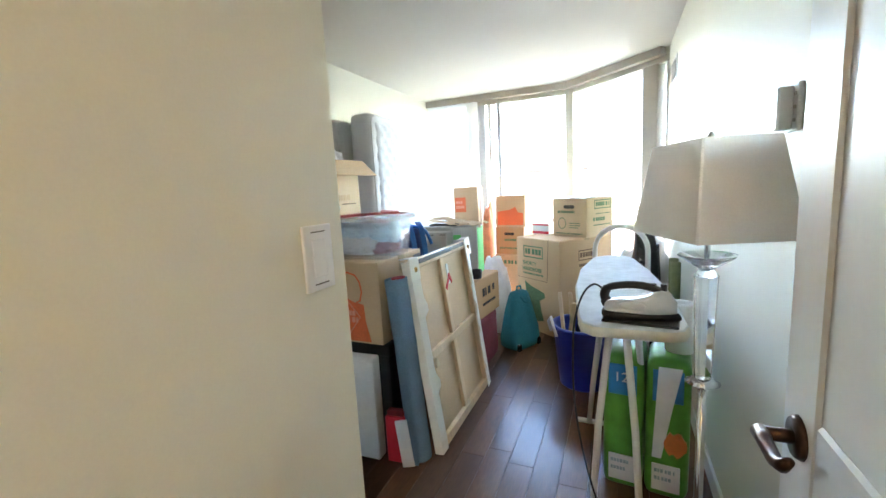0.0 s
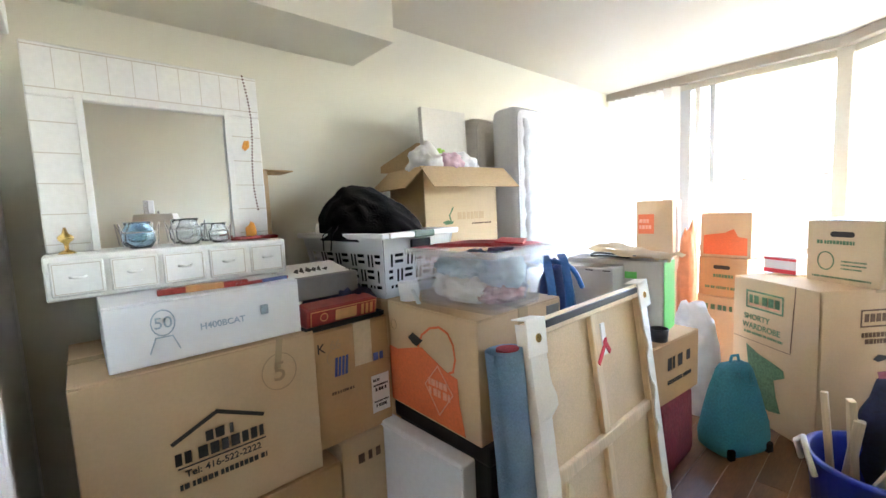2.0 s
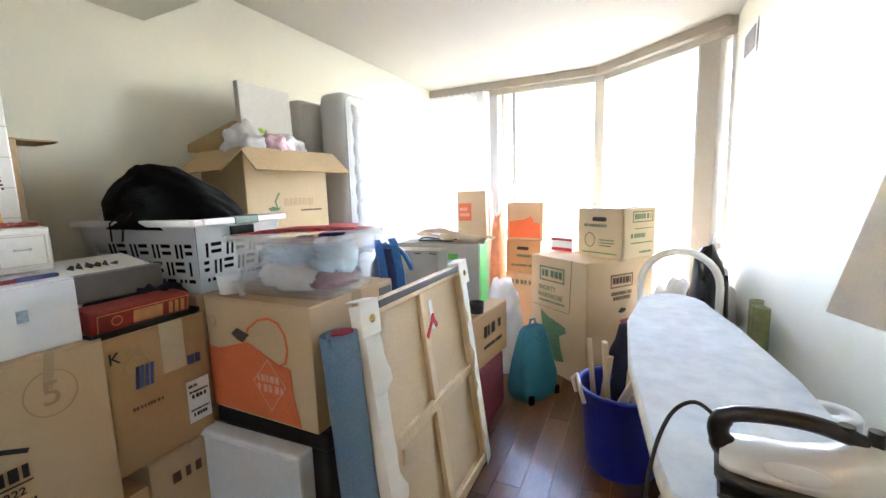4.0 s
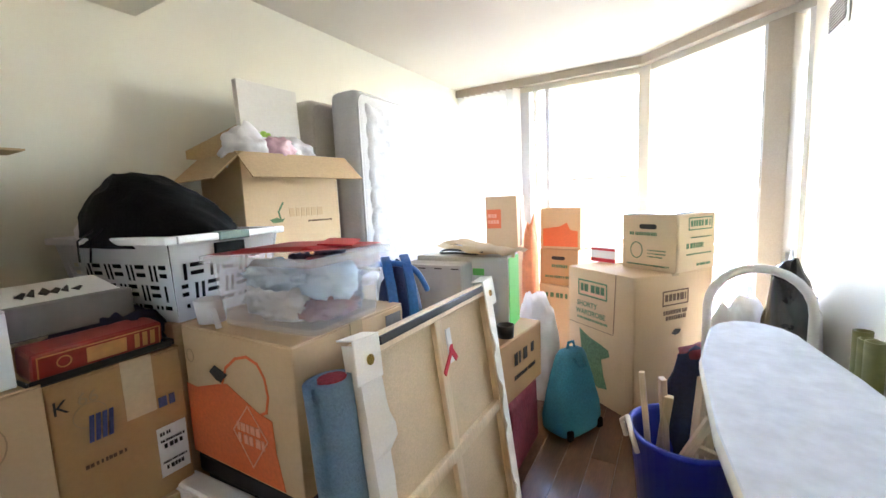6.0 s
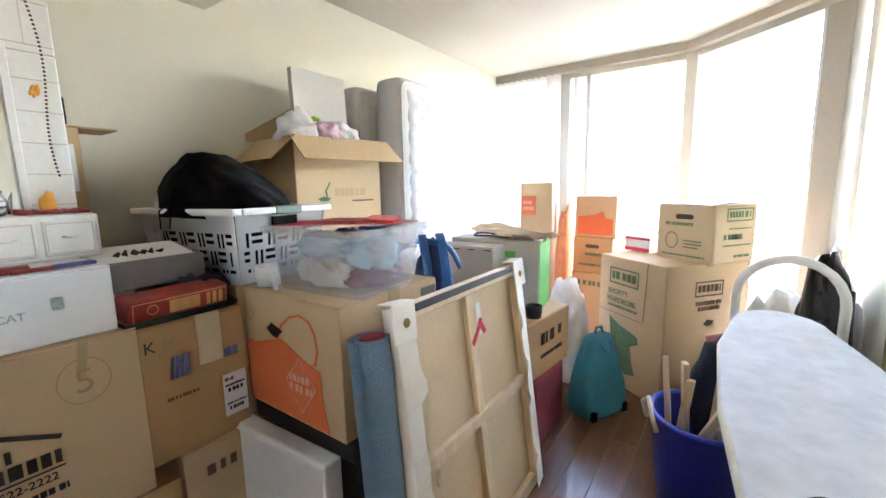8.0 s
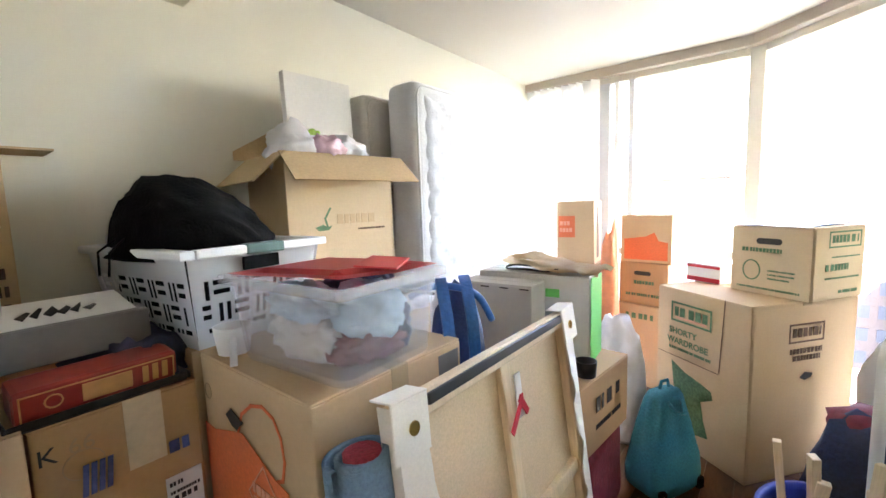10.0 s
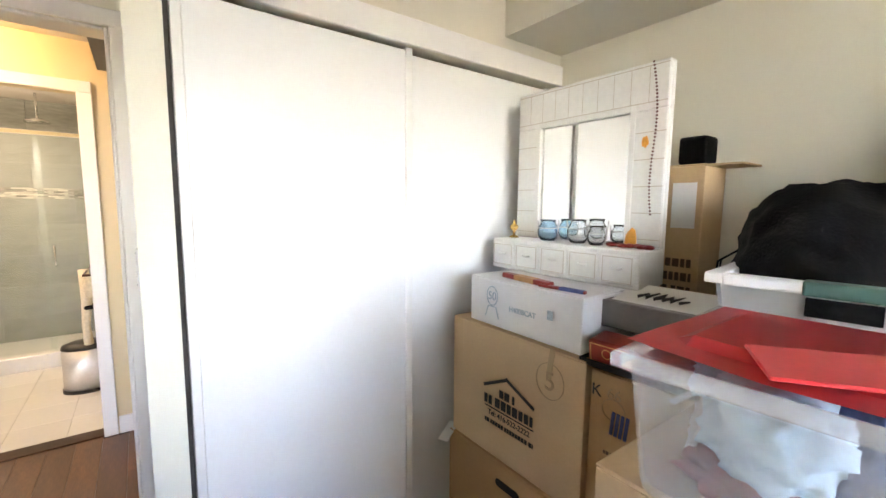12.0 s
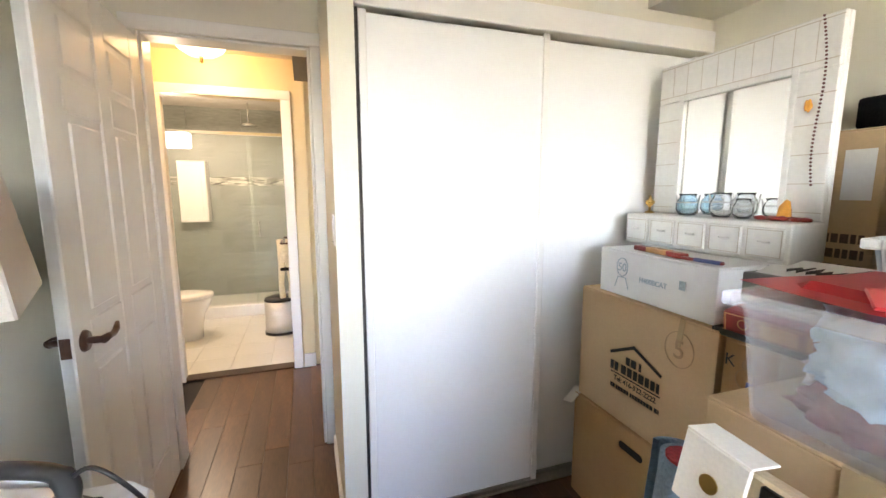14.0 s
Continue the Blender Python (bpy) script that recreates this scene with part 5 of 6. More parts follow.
part("body", bm, BLACKPLASTIC, cp, "", True)
g1 = carton(pose(-1.18, 2.98, 0.70, 0, 0, 5), 0.50, 0.20, 0.37, GREYCARD, "grey-white carton with bright green end", tape=False)
slab("green_end", (0.2545, -0.095, 0.004, 0.2565, 0.095, 0.362), GREEN, g1, label="bright green end panel")
slab("green_mark", (0.07, -0.1055, 0.275, 0.13, -0.104, 0.31), GREEN, g1)
g2 = carton(pose(-1.27, 2.80, 0.70, 0, 0, 3), 0.34, 0.14, 0.345, GREYCARD, "plain grey carton with slots along its lid", tape=False)
for k in range(4):
    slab("slot", (-0.15 + k * 0.09, -0.0755, 0.326, -0.11 + k * 0.09, -0.074, 0.331), INK, g2)
ev = thing("brown_envelope", pose(-1.12, 2.97, 1.075, 0, 6, 20), "crumpled brown envelope on a carton", "envelope", "papers on the carton")
bm = bmesh.new()
g = [[bm.verts.new((-0.20 + i * 0.04, -0.10 + k * 0.04, 0.012 + 0.02 * noise.noise(Vector((i * 0.6, k * 0.6, 4))) + (0.004 * (5 - i) if i < 5 else 0))) for k in range(6)] for i in range(11)]
for i in range(10):
    for k in range(5):
        bm.faces.new((g[i][k], g[i + 1][k], g[i + 1][k + 1], g[i][k + 1]))
bmesh.ops.solidify(bm, geom=bm.faces[:], thickness=0.005)
part("paper", bm, CARDPALE, ev)
ev2 = copy_thing(ev, pose(-1.08, 2.99, 1.092, 0, 4, -8))
sc = thing("black_cable_coil", pose(-1.20, 2.95, 1.075), "black cable lying on a grey carton", "cable")
bm = bmesh.new()
tube(bm, [(0.12 * math.cos(a), 0.07 * math.sin(a), 0.008 + 0.004 * math.sin(3 * a)) for a in [i * math.pi / 10 for i in range(20)]], 0.006, 6, True)
part("cable", bm, BLACKPLASTIC, sc, "", True)
BACKPACKNAVY = material("navy_nylon", (0.02, 0.05, 0.15), 0.6, grain=0.12, scale=120, stain=0.2, bump=0.25)
ib = thing("blue_backpack", pose(-1.115, 2.26, 0.665), "navy backpack with bright blue trim behind a carton", "backpack")
bm = bmesh.new()
lumpy(bm, (0.085, 0.085, 0.42), (0, 0, 0.04), 41, 0.08, 5, 4, 0, 0.7)
part("body", bm, BACKPACKNAVY, ib, "", True)


def webbing(bm, pts, across, width, thick=0.004):
    """A flat strap along pts, its width along the direction across."""
    side, ring = Vector(across).normalized() * width / 2, None
    for p, q in zip(pts, pts[1:] + [pts[-1] * 2 - pts[-2]]):
        n = (q - p).cross(side).normalized() * thick
        r = [bm.verts.new(c) for c in (p - side - n, p + side - n, p + side + n, p - side + n)]
        if ring:
            for i in range(4):
                bm.faces.new((ring[i], ring[(i + 1) % 4], r[(i + 1) % 4], r[i]))
        else:
            bm.faces.new(r[::-1])
        ring = r
    bm.faces.new(ring)


for dx, dy in ((0.03, -0.105), (0.06, -0.03)):
    bm = bmesh.new()
    webbing(bm, smooth([(dx - 0.03, dy + 0.03, 0.50), (dx + 0.01, dy - 0.01, 0.47), (dx + 0.035, dy - 0.02, 0.36), (dx + 0.04, dy - 0.02, 0.20), (dx + 0.02, dy, 0.03)]), (0.5, 0.8, 0), 0.034)
    part("strap", bm, BLUEBAG, ib, "bright blue webbing strap")
bm = bmesh.new()
tube(bm, smooth([(-0.10, -0.10, 0.44), (-0.03, -0.08, 0.475), (0.05, -0.05, 0.475), (0.085, 0.0, 0.44), (0.09, 0.06, 0.36)]), 0.011, 8)
part("trim", bm, BLUEBAG, ib, "bright blue edge trim", True)
bm = bmesh.new()
webbing(bm, smooth([(-0.02, -0.10, 0.46), (-0.06, -0.16, 0.475), (-0.08, -0.20, 0.45), (-0.07, -0.215, 0.418)]), (1, 0.2, 0), 0.03)
tube(bm, smooth([(-0.085, -0.19, 0.44), (-0.10, -0.22, 0.43), (-0.09, -0.24, 0.413), (-0.06, -0.225, 0.415)]), 0.007, 8)
part("buckle_strap", bm, BLACKPLASTIC, ib, "black buckle strap", True)
ibs = carton(pose(-1.16, 2.36, 0, 0, 0, 0), 0.36, 0.40, 0.66, CARDDARK, "carton under a backpack", tape=False)
cf = thing("clear_wrap", pose(-1.42, 2.30, 1.03), "crumpled clear plastic wrapping", "plastic wrap")
bm = bmesh.new()
lumpy(bm, (0.13, 0.09, 0.10), (0, 0, 0.02), 44, 0.35, 7, 4, 0)
part("film", bm, WHITEBAG, cf, "", True)
cfs = carton(pose(-1.44, 2.33, 0, 0, 0, 0), 0.06, 0.30, 1.028, CARD, "narrow carton under plastic wrapping", tape=False)

tb = thing("teal_bag", pose(-0.72, 3.36, 0, 0, 0, 62), "teal cloth bag with patterned side on the floor", "bag")
bm = bmesh.new()
profile = ((0.0, 0.145), (0.02, 0.165), (0.08, 0.172), (0.16, 0.163), (0.24, 0.148), (0.32, 0.13), (0.39, 0.112), (0.44, 0.096), (0.47, 0.075), (0.48, 0.03))
lathe(bm, [(r, z) for z, r in profile], 48, (1.0, 1.0))
for v in bm.verts:
    a = math.atan2(v.co.y, v.co.x)
    q = (abs(math.cos(a)) ** 4 + abs(math.sin(a)) ** 4) ** -0.25
    k = q * (1 + (0.025 * math.sin(a * 7 + v.co.z * 9) + 0.05 * noise.noise(v.co * 9)) * (0.3 + v.co.z * 2))
    v.co.x, v.co.y = v.co.x * k, v.co.y * k * (0.68 - 0.35 * v.co.z)
part("body", bm, TEAL, tb, "", True)
bm = bmesh.new()
tube(bm, [(-0.04, -0.05, 0.44), (-0.03, -0.085, 0.40), (0.02, -0.09, 0.385), (0.045, -0.055, 0.43)], 0.008, 8)
tube(bm, [(-0.03, 0, 0.48), (-0.02, 0, 0.515), (0.02, 0, 0.515), (0.03, 0, 0.48)], 0.008, 8)
part("handle", bm, TEAL, tb, "", True)
for x in (-0.13, 0.12):
    slab("dark_foot", (x - 0.02, -0.12, 0.0, x + 0.02, -0.09, 0.06), BLACKCLOTH, tb, 0.008)

# ---- wardrobe carton, carton on it, cartons at the window ----
UW, UD, UH, UA = 0.56, 0.655, 0.872, -38.0
corner = Vector((-0.405, 3.545, 0))
m = pose(0, 0, 0, 0, 0, UA)
ctr = corner - m.to_3x3() @ Vector((UW / 2, -UD / 2, 0))
uh = carton(pose(ctr.x, ctr.y, 0, 0, 0, UA), UW, UD, UH, CARD, "tall wardrobe moving carton with dark green print")
UY = -UD / 2 - 0.004


def framed_mark(parent, x, z, w, h, y, mat):
    bm = bmesh.new()
    outline(bm, [(x - w / 2, z - h / 2), (x + w / 2, z - h / 2), (x + w / 2, z + h / 2), (x - w / 2, z + h / 2)], h * 0.1, y)
    ob = part("framed_mark", bm, mat, parent, "framed dark green mark")
    bars("name_mark", [(x - w * 0.42, z - h * 0.22, x + w * 0.42, z + h * 0.28)], mat, parent, y)
    return ob


framed_mark(uh, -0.05, 0.745, 0.25, 0.10, UY, GREENINK)
slab("orange_line", (-0.15, UY - 0.0012, 0.71, 0.05, UY, 0.718), PALEORANGE, uh)
lettering("size_name", "SHORTY", 0.048, GREENINK, uh, pose(-0.10, UY - 0.001, 0.62, 90), "", 0.001)
lettering("size_name", "WARDROBE", 0.048, GREENINK, uh, pose(-0.07, UY - 0.001, 0.565, 90), "", 0.001)
bars("print", [(-0.19, 0.53, 0.08, 0.545)], GREENINK, uh, UY)
bm = bmesh.new()
poly(bm, [(-0.17, 0.46), (-0.08, 0.42), (0.02, 0.40), (0.09, 0.38), (0.10, 0.34), (0.03, 0.30), (0.05, 0.20), (0.08, 0.12), (0.0, 0.10), (-0.12, 0.15), (-0.10, 0.25), (-0.15, 0.32)], UY - 0.0012, UY)
part("region_print", bm, GREENINK, uh, "dark green region-shaped print")
bm = bmesh.new()
outline(bm, [(0.13, 0.50), (0.15, 0.868)], 0.005, UY, False)
outline(bm, [(-0.27, 0.49), (0.13, 0.49)], 0.003, UY, False)
part("flap_edge", bm, BROWNINK, uh)
side = slab("side_panel", (-UD / 2 + 0.01, -0.001, 0.01, UD / 2 - 0.01, 0.0, 0.85), CARD, uh, at=pose(UW / 2 + 0.0055, 0, 0, 0, 0, 90))
framed_mark(side, -0.0, 0.72, 0.21, 0.085, -0.002, BROWNINK)
bars("print", [(-0.1, 0.62, 0.1, 0.645), (-0.08, 0.585, 0.09, 0.61)], BROWNINK, side, -0.002)
bm = bmesh.new()
poly(bm, [(-0.03, 0.50), (0.0, 0.485), (0.04, 0.495), (0.05, 0.515), (0.0, 0.525)], -0.0035, -0.002)
part("hand_hole", bm, INK, side)

SW, SD, SH, SA = 0.37, 0.36, 0.345, -34.0
corner = Vector((-0.20, 3.74, 0))
m = pose(0, 0, 0, 0, 0, SA)
ctr = corner - m.to_3x3() @ Vector((SW / 2, -SD / 2, 0))
ub = carton(pose(ctr.x, ctr.y, UH + 0.001, 0, 0, SA), SW, SD, SH, CARDPALE, "small moving carton with green print and open top", tape=False, hole=True)
SY = -SD / 2 - 0.004
bars("print", [(-0.13, 0.215, 0.06, 0.235), (0.0, 0.12, 0.12, 0.128), (0.0, 0.10, 0.12, 0.108), (0.0, 0.08, 0.1, 0.088), (-0.15, 0.025, 0.15, 0.035)], GREENINK, ub, SY)
bm = bmesh.new()
outline(bm, [(-0.08 + 0.042 * math.cos(a), 0.12 + 0.05 * math.sin(a)) for a in [i * math.pi / 10 for i in range(20)]], 0.006, SY)
part("round_mark", bm, GREENINK, ub)
side = slab("side_panel", (-SD / 2 + 0.008, -0.001, 0.008, SD / 2 - 0.008, 0.0, SH - 0.012), CARDPALE, ub, at=pose(SW / 2 + 0.0055, 0, 0, 0, 0, 90))
framed_mark(side, 0.03, 0.285, 0.22, 0.07, -0.002, GREENINK)
bars("print", [(-0.06, 0.20, 0.14, 0.206), (-0.1, 0.14, 0.06, 0.17), (-0.1, 0.10, 0.14, 0.108), (0.0, 0.03, 0.14, 0.045)], GREENINK, side, -0.002)
slab("black_lid_edge", (-SW / 2 + 0.01, -SD / 2 + 0.02, SH + 0.001, SW / 2 - 0.04, SD / 2, SH + 0.008), BLACKPLASTIC, ub, 0.002, at=pose(0, 0, 0, 2, 0, 0))
rw = carton(pose(-0.62, 4.12, UH + 0.001, 0, 0, -30), 0.2, 0.12, 0.11, WHITEBOX, "small white and red carton", tape=False)
slab("red_band", (-0.1005, -0.0655, 0.004, 0.1005, -0.064, 0.03), REDCARD, rw)
slab("red_band", (-0.1005, -0.0655, 0.085, 0.1005, -0.064, 0.1), REDCARD, rw)

st0 = carton(pose(-1.04, 4.60, 0.0, 0, 0, -10), 0.36, 0.34, 0.60, CARD, "carton at the foot of a window stack", tape=False)
bars("print", [(-0.1, 0.50, 0.1, 0.54)], GREENINK, st0, -0.174)
st1 = carton(pose(-1.03, 4.61, 0.602, 0, 0, -12), 0.345, 0.30, 0.305, CARDDARK, "small carton with hand hole in a window stack", tape=False, hole=True)
bars("print", [(-0.06, 0.15, 0.08, 0.175), (-0.12, 0.06, 0.12, 0.08)], GREENINK, st1, -0.154)
st2 = carton(pose(-1.03, 4.62, 0.909, 0, 0, -8), 0.35, 0.28, 0.345, CARD, "carton with orange apron print in a window stack", tape=False)
bm = bmesh.new()
poly(bm, [(-0.15, 0.17), (0.0, 0.19), (0.06, 0.22), (0.09, 0.16), (0.15, 0.15), (0.15, 0.02), (-0.15, 0.02)], -0.1455, -0.144)
part("apron_print", bm, ORANGEINK, st2, "orange apron print")
sl0 = carton(pose(-1.52, 4.42, 0.0, 0, 0, -6), 0.34, 0.32, 0.90, CARD, "carton under another carton by the mattress", tape=False)
sl1 = carton(pose(-1.51, 4.42, 0.901, 0, 0, 8), 0.27, 0.30, 0.47, CARD, "carton with orange square print by the window", tape=False)
slab("square_mark", (-0.12, -0.1555, 0.20, -0.0, -0.154, 0.36), ORANGEINK, sl1, label="orange square mark")
bars("name_mark", [(-0.11, 0.29, -0.02, 0.32), (-0.11, 0.24, -0.02, 0.27)], PALEORANGE, sl1, -0.156)
slab("dark_strip", (0.1395, -0.06, 0.04, 0.1415, 0.02, 0.42), BROWNINK, sl1)
orb = thing("orange_plastic_bag", pose(-1.245, 4.28, 0), "bright orange plastic bag standing by cartons", "plastic bag")
bm = bmesh.new()
lumpy(bm, (0.07, 0.07, 1.10), (0, 0, 0.02), 51, 0.14, 6, 4, 0, 1.0)
part("film", bm, ORANGEBAG, orb, "", True)
wp = thing("white_plastic_bag", pose(-1.02, 3.70, 0), "white plastic bag slumped beside cartons", "plastic bag")
bm = bmesh.new()
lumpy(bm, (0.15, 0.12, 0.65), (0, 0, 0.02), 53, 0.16, 6, 4, 0, 0.7)
part("film", bm, WHITEBAG, wp, "", True)

# ---- right side: ironing board, iron, lamp, bin, bags ----
ir = thing("ironing_board", pose(0, 0, 0), "ironing board with pale patterned cover on white legs", "ironing board")
pts = []
for k in range(9):
    a = math.pi * (k / 8)
    pts.append((0.025 + 0.13 * math.cos(a), 2.61 + 0.19 * math.sin(a)))
outl = [(0.215, 1.375), (0.25, 1.395), (0.268, 1.45), (0.255, 1.95), (0.205, 2.35)] + pts + [(-0.138, 2.35), (-0.128, 1.95), (-0.075, 1.48), (-0.06, 1.41), (-0.02, 1.375)]
bm = bmesh.new()
prev = None
for z, k in ((0.845, 0.94), (0.850, 1.0), (0.872, 1.0), (0.88, 0.975)):
    ring = [bm.verts.new((0.065 + (x - 0.065) * k, 2.0 + (y - 2.0) * (1 - (1 - k) * 0.3), z)) for x, y in outl]
    if prev:
        for i in range(len(ring)):
            bm.faces.new((prev[i], prev[(i + 1) % len(ring)], ring[(i + 1) % len(ring)], ring[i]))
    else:
        bm.faces.new(ring[::-1])
    prev = ring
part("padded_edge", bm, COVERSIDE, ir, "floral beige cover edge", True)
bm = bmesh.new()
a = [bm.verts.new((0.065 + (x - 0.065) * 0.975, 2.0 + (y - 2.0) * 0.9925, 0.8803)) for x, y in outl]
b = [bm.verts.new((0.065 + (x - 0.065) * 0.96, 2.0 + (y - 2.0) * 0.985, 0.884)) for x, y in outl]
bm.faces.new(b)
for i in range(len(a)):
    bm.faces.new((a[i], a[(i + 1) % len(a)], b[(i + 1) % len(a)], b[i]))
part("cover", bm, COVER, ir, "pale blue-white floral cover")
for x0, x1 in ((-0.05, -0.09), (0.16, 0.20)):
    bm = bmesh.new()
    tube(bm, [(0.03 if x0 < 0 else 0.08, 1.50, 0.845), (x0 * 0.6 + 0.02, 1.52, 0.45), (x1 * 0.6 + 0.02, 1.44, 0.012)], 0.013, 10)
    part("leg", bm, TUBE, ir, "", True)
    bm = bmesh.new()
    tube(bm, [(0.0 if x0 < 0 else 0.12, 1.62, 0.845), (x0, 1.95, 0.42), (x1, 2.28, 0.014)], 0.013, 10)
    part("leg", bm, TUBE, ir, "", True)
bm = bmesh.new()
tube(bm, [(-0.16, 2.29, 0.014), (0.26, 2.29, 0.014)], 0.014, 10)
part("foot_bar", bm, TUBE, ir, "", True)
bm = bmesh.new()
tube(bm, [(-0.06, 1.43, 0.013), (0.17, 1.43, 0.013)], 0.013, 10)
part("foot_bar", bm, TUBE, ir, "", True)

io = thing("clothes_iron", pose(0.118, 1.485, 0.8845, 0, 0, -8) @ Matrix.Scale(0.88, 4), "white and black clothes iron on a dark rest", "clothes iron")
slab("rest_pad", (-0.12, -0.085, 0, 0.14, 0.085, 0.010), BLACKPLASTIC, io, 0.004)


def iron_ring(bm, z, k, back, tip, half):
    shape = []
    for q in range(13):
        u = q / 12
        x = back + (tip - back) * u
        wv = half * (1 - max(0, (u - 0.15) / 0.85) ** 2.2) ** 0.8 * min(1, 0.75 + u * 2)
        shape.append((x, wv * k))
    ring = [bm.verts.new((x, w + 0.0005, z)) for x, w in shape] + [bm.verts.new((x, -w - 0.0005, z)) for x, w in reversed(shape)]
    return ring


def stack(bm, rows):
    prev = None
    for r in rows:
        ring = iron_ring(bm, *r)
        if prev:
            for i in range(len(ring)):
                bm.faces.new((prev[i], prev[(i + 1) % len(ring)], ring[(i + 1) % len(ring)], ring[i]))
        else:
            bm.faces.new(ring[::-1])
        prev = ring
    bm.faces.new(prev)


bm = bmesh.new()
stack(bm, [(0.011, 1.0, -0.12, 0.145, 0.06), (0.022, 1.02, -0.125, 0.145, 0.062), (0.036, 1.0, -0.125, 0.135, 0.06)])
part("soleplate", bm, BLACKPLASTIC, io, "black soleplate shell", True)
IRONBODY = material("pearl_grey_plastic", (0.76, 0.74, 0.72), 0.25, grain=0.02, scale=60, stain=0.03, coat=0.3)
bm = bmesh.new()
prev = None
for x, w, z in ((-0.118, 0.036, 0.062), (-0.105, 0.05, 0.072), (-0.06, 0.056, 0.078), (-0.01, 0.056, 0.083), (0.03, 0.053, 0.096), (0.06, 0.046, 0.118), (0.085, 0.037, 0.124), (0.108, 0.025, 0.112), (0.13, 0.006, 0.075)):
    ring = [bm.verts.new((x, w * c, 0.0365 + (z - 0.0365) * h)) for c, h in ((-1, 0), (-0.97, 0.35), (-0.82, 0.7), (-0.5, 0.93), (0, 1.0), (0.5, 0.93), (0.82, 0.7), (0.97, 0.35), (1, 0))]
    if prev:
        for i in range(9):
            bm.faces.new((prev[i], prev[(i + 1) % 9], ring[(i + 1) % 9], ring[i]))
    else:
        bm.faces.new(ring[::-1])
    prev = ring
bm.faces.new(prev)
part("body", bm, IRONBODY, io, "pearl grey moulded body", True)
bm = bmesh.new()
lumpy(bm, (0.045, 0.004, 0.017), (-0.015, -0.056, 0.066), 3, 0.02, 2, 3, 0)
part("water_window", bm, WHITEPLASTIC, io, "white oval water window", True)
bm = bmesh.new()
tube(bm, smooth([(-0.108, 0, 0.05), (-0.122, 0, 0.085), (-0.108, 0, 0.116), (-0.06, 0, 0.130), (0.0, 0, 0.134), (0.05, 0, 0.126), (0.075, 0, 0.118)]), [0.022] * 4 + [0.018] * 8 + [0.0145] * 20 + [0.012] * 5, 14)
part("handle", bm, BLACKPLASTIC, io, "black handle", True)
for x in (0.035, 0.07):
    bm = bmesh.new()
    tube(bm, [(x + 0.015, 0, 0.118), (x + 0.015, 0, 0.143)], 0.011, 14)
    part("button", bm, BLACKPLASTIC, io)
bm = bmesh.new()
tube(bm, smooth([(-0.118, 0, 0.10), (-0.16, 0.005, 0.125), (-0.20, 0.0, 0.09), (-0.225, -0.03, 0.01), (-0.232, -0.06, -0.10), (-0.22, -0.09, -0.35), (-0.16, -0.14, -0.60), (-0.05, -0.2, -0.86)]), 0.004, 8)
part("cord", bm, BLACKPLASTIC, io, "thin black cord", True)

# floor lamp with crystal column
lp = thing("floor_lamp", pose(0.278, 1.295, 0, 0, 0, 0), "floor lamp with crystal column and beige rectangular shade", "floor lamp")
bm = bmesh.new()
lathe(bm, [(0.115, 0), (0.115, 0.02), (0.04, 0.03), (0.02, 0.05)], 24)
part("base", bm, CHROME, lp, "", True)
bm = bmesh.new()
tube(bm, [(0, 0, 0.05), (0, 0, 0.76)], 0.012, 12)
part("stem", bm, CHROME, lp, "", True)
bm = bmesh.new()
lathe(bm, [(0.02, 0.755), (0.045, 0.77), (0.02, 0.785)], 20)
part("collar", bm, CHROME, lp, "", True)
bm = bmesh.new()
lathe(bm, [(0.01, 0.335), (0.03, 0.345), (0.01, 0.355)], 20)
part("collar", bm, CHROME, lp, "", True)
bm = bmesh.new()
lathe(bm, [(0.022, 0.786), (0.030, 1.06), (0.031, 1.08)], 8)
part("crystal_column", bm, CRYSTAL, lp, "faceted clear crystal column")
bm = bmesh.new()
lathe(bm, [(0.03, 1.081), (0.018, 1.10), (0.07, 1.135), (0.072, 1.14), (0.016, 1.125)], 10)
part("crystal_dish", bm, CRYSTAL, lp, "crystal dish")
bm = bmesh.new()
tube(bm, [(0, 0, 1.10), (0, 0, 1.44)], 0.007, 8)
part("harp", bm, CHROME, lp, "", True)


def shade_ring(bm, hx, hy, c, z):
    return [bm.verts.new(p) for p in ((-hx, -hy + c, z), (-hx + c, -hy, z), (hx - c, -hy, z), (hx, -hy + c, z), (hx, hy - c, z), (hx - c, hy, z), (-hx + c, hy, z), (-hx, hy - c, z))]


bm = bmesh.new()
r = [shade_ring(bm, 0.172, 0.125, 0.004, 1.195), shade_ring(bm, 0.126, 0.092, 0.004, 1.44)]
r += [shade_ring(bm, 0.123, 0.089, 0.004, 1.438), shade_ring(bm, 0.169, 0.122, 0.004, 1.197)]
for a, b in zip(r, r[1:] + r[:1]):
    for i in range(8):
        bm.faces.new((a[i], a[(i + 1) % 8], b[(i + 1) % 8], b[i]))
part("shade", bm, SHADE, lp, "beige linen shade", at=pose(-0.004, -0.013, 0, 0, 0, -69))
bm = bmesh.new()
lathe(bm, [(0.006, 1.44), (0.012, 1.45), (0.004, 1.465)], 10)
part("finial", bm, CHROME, lp)

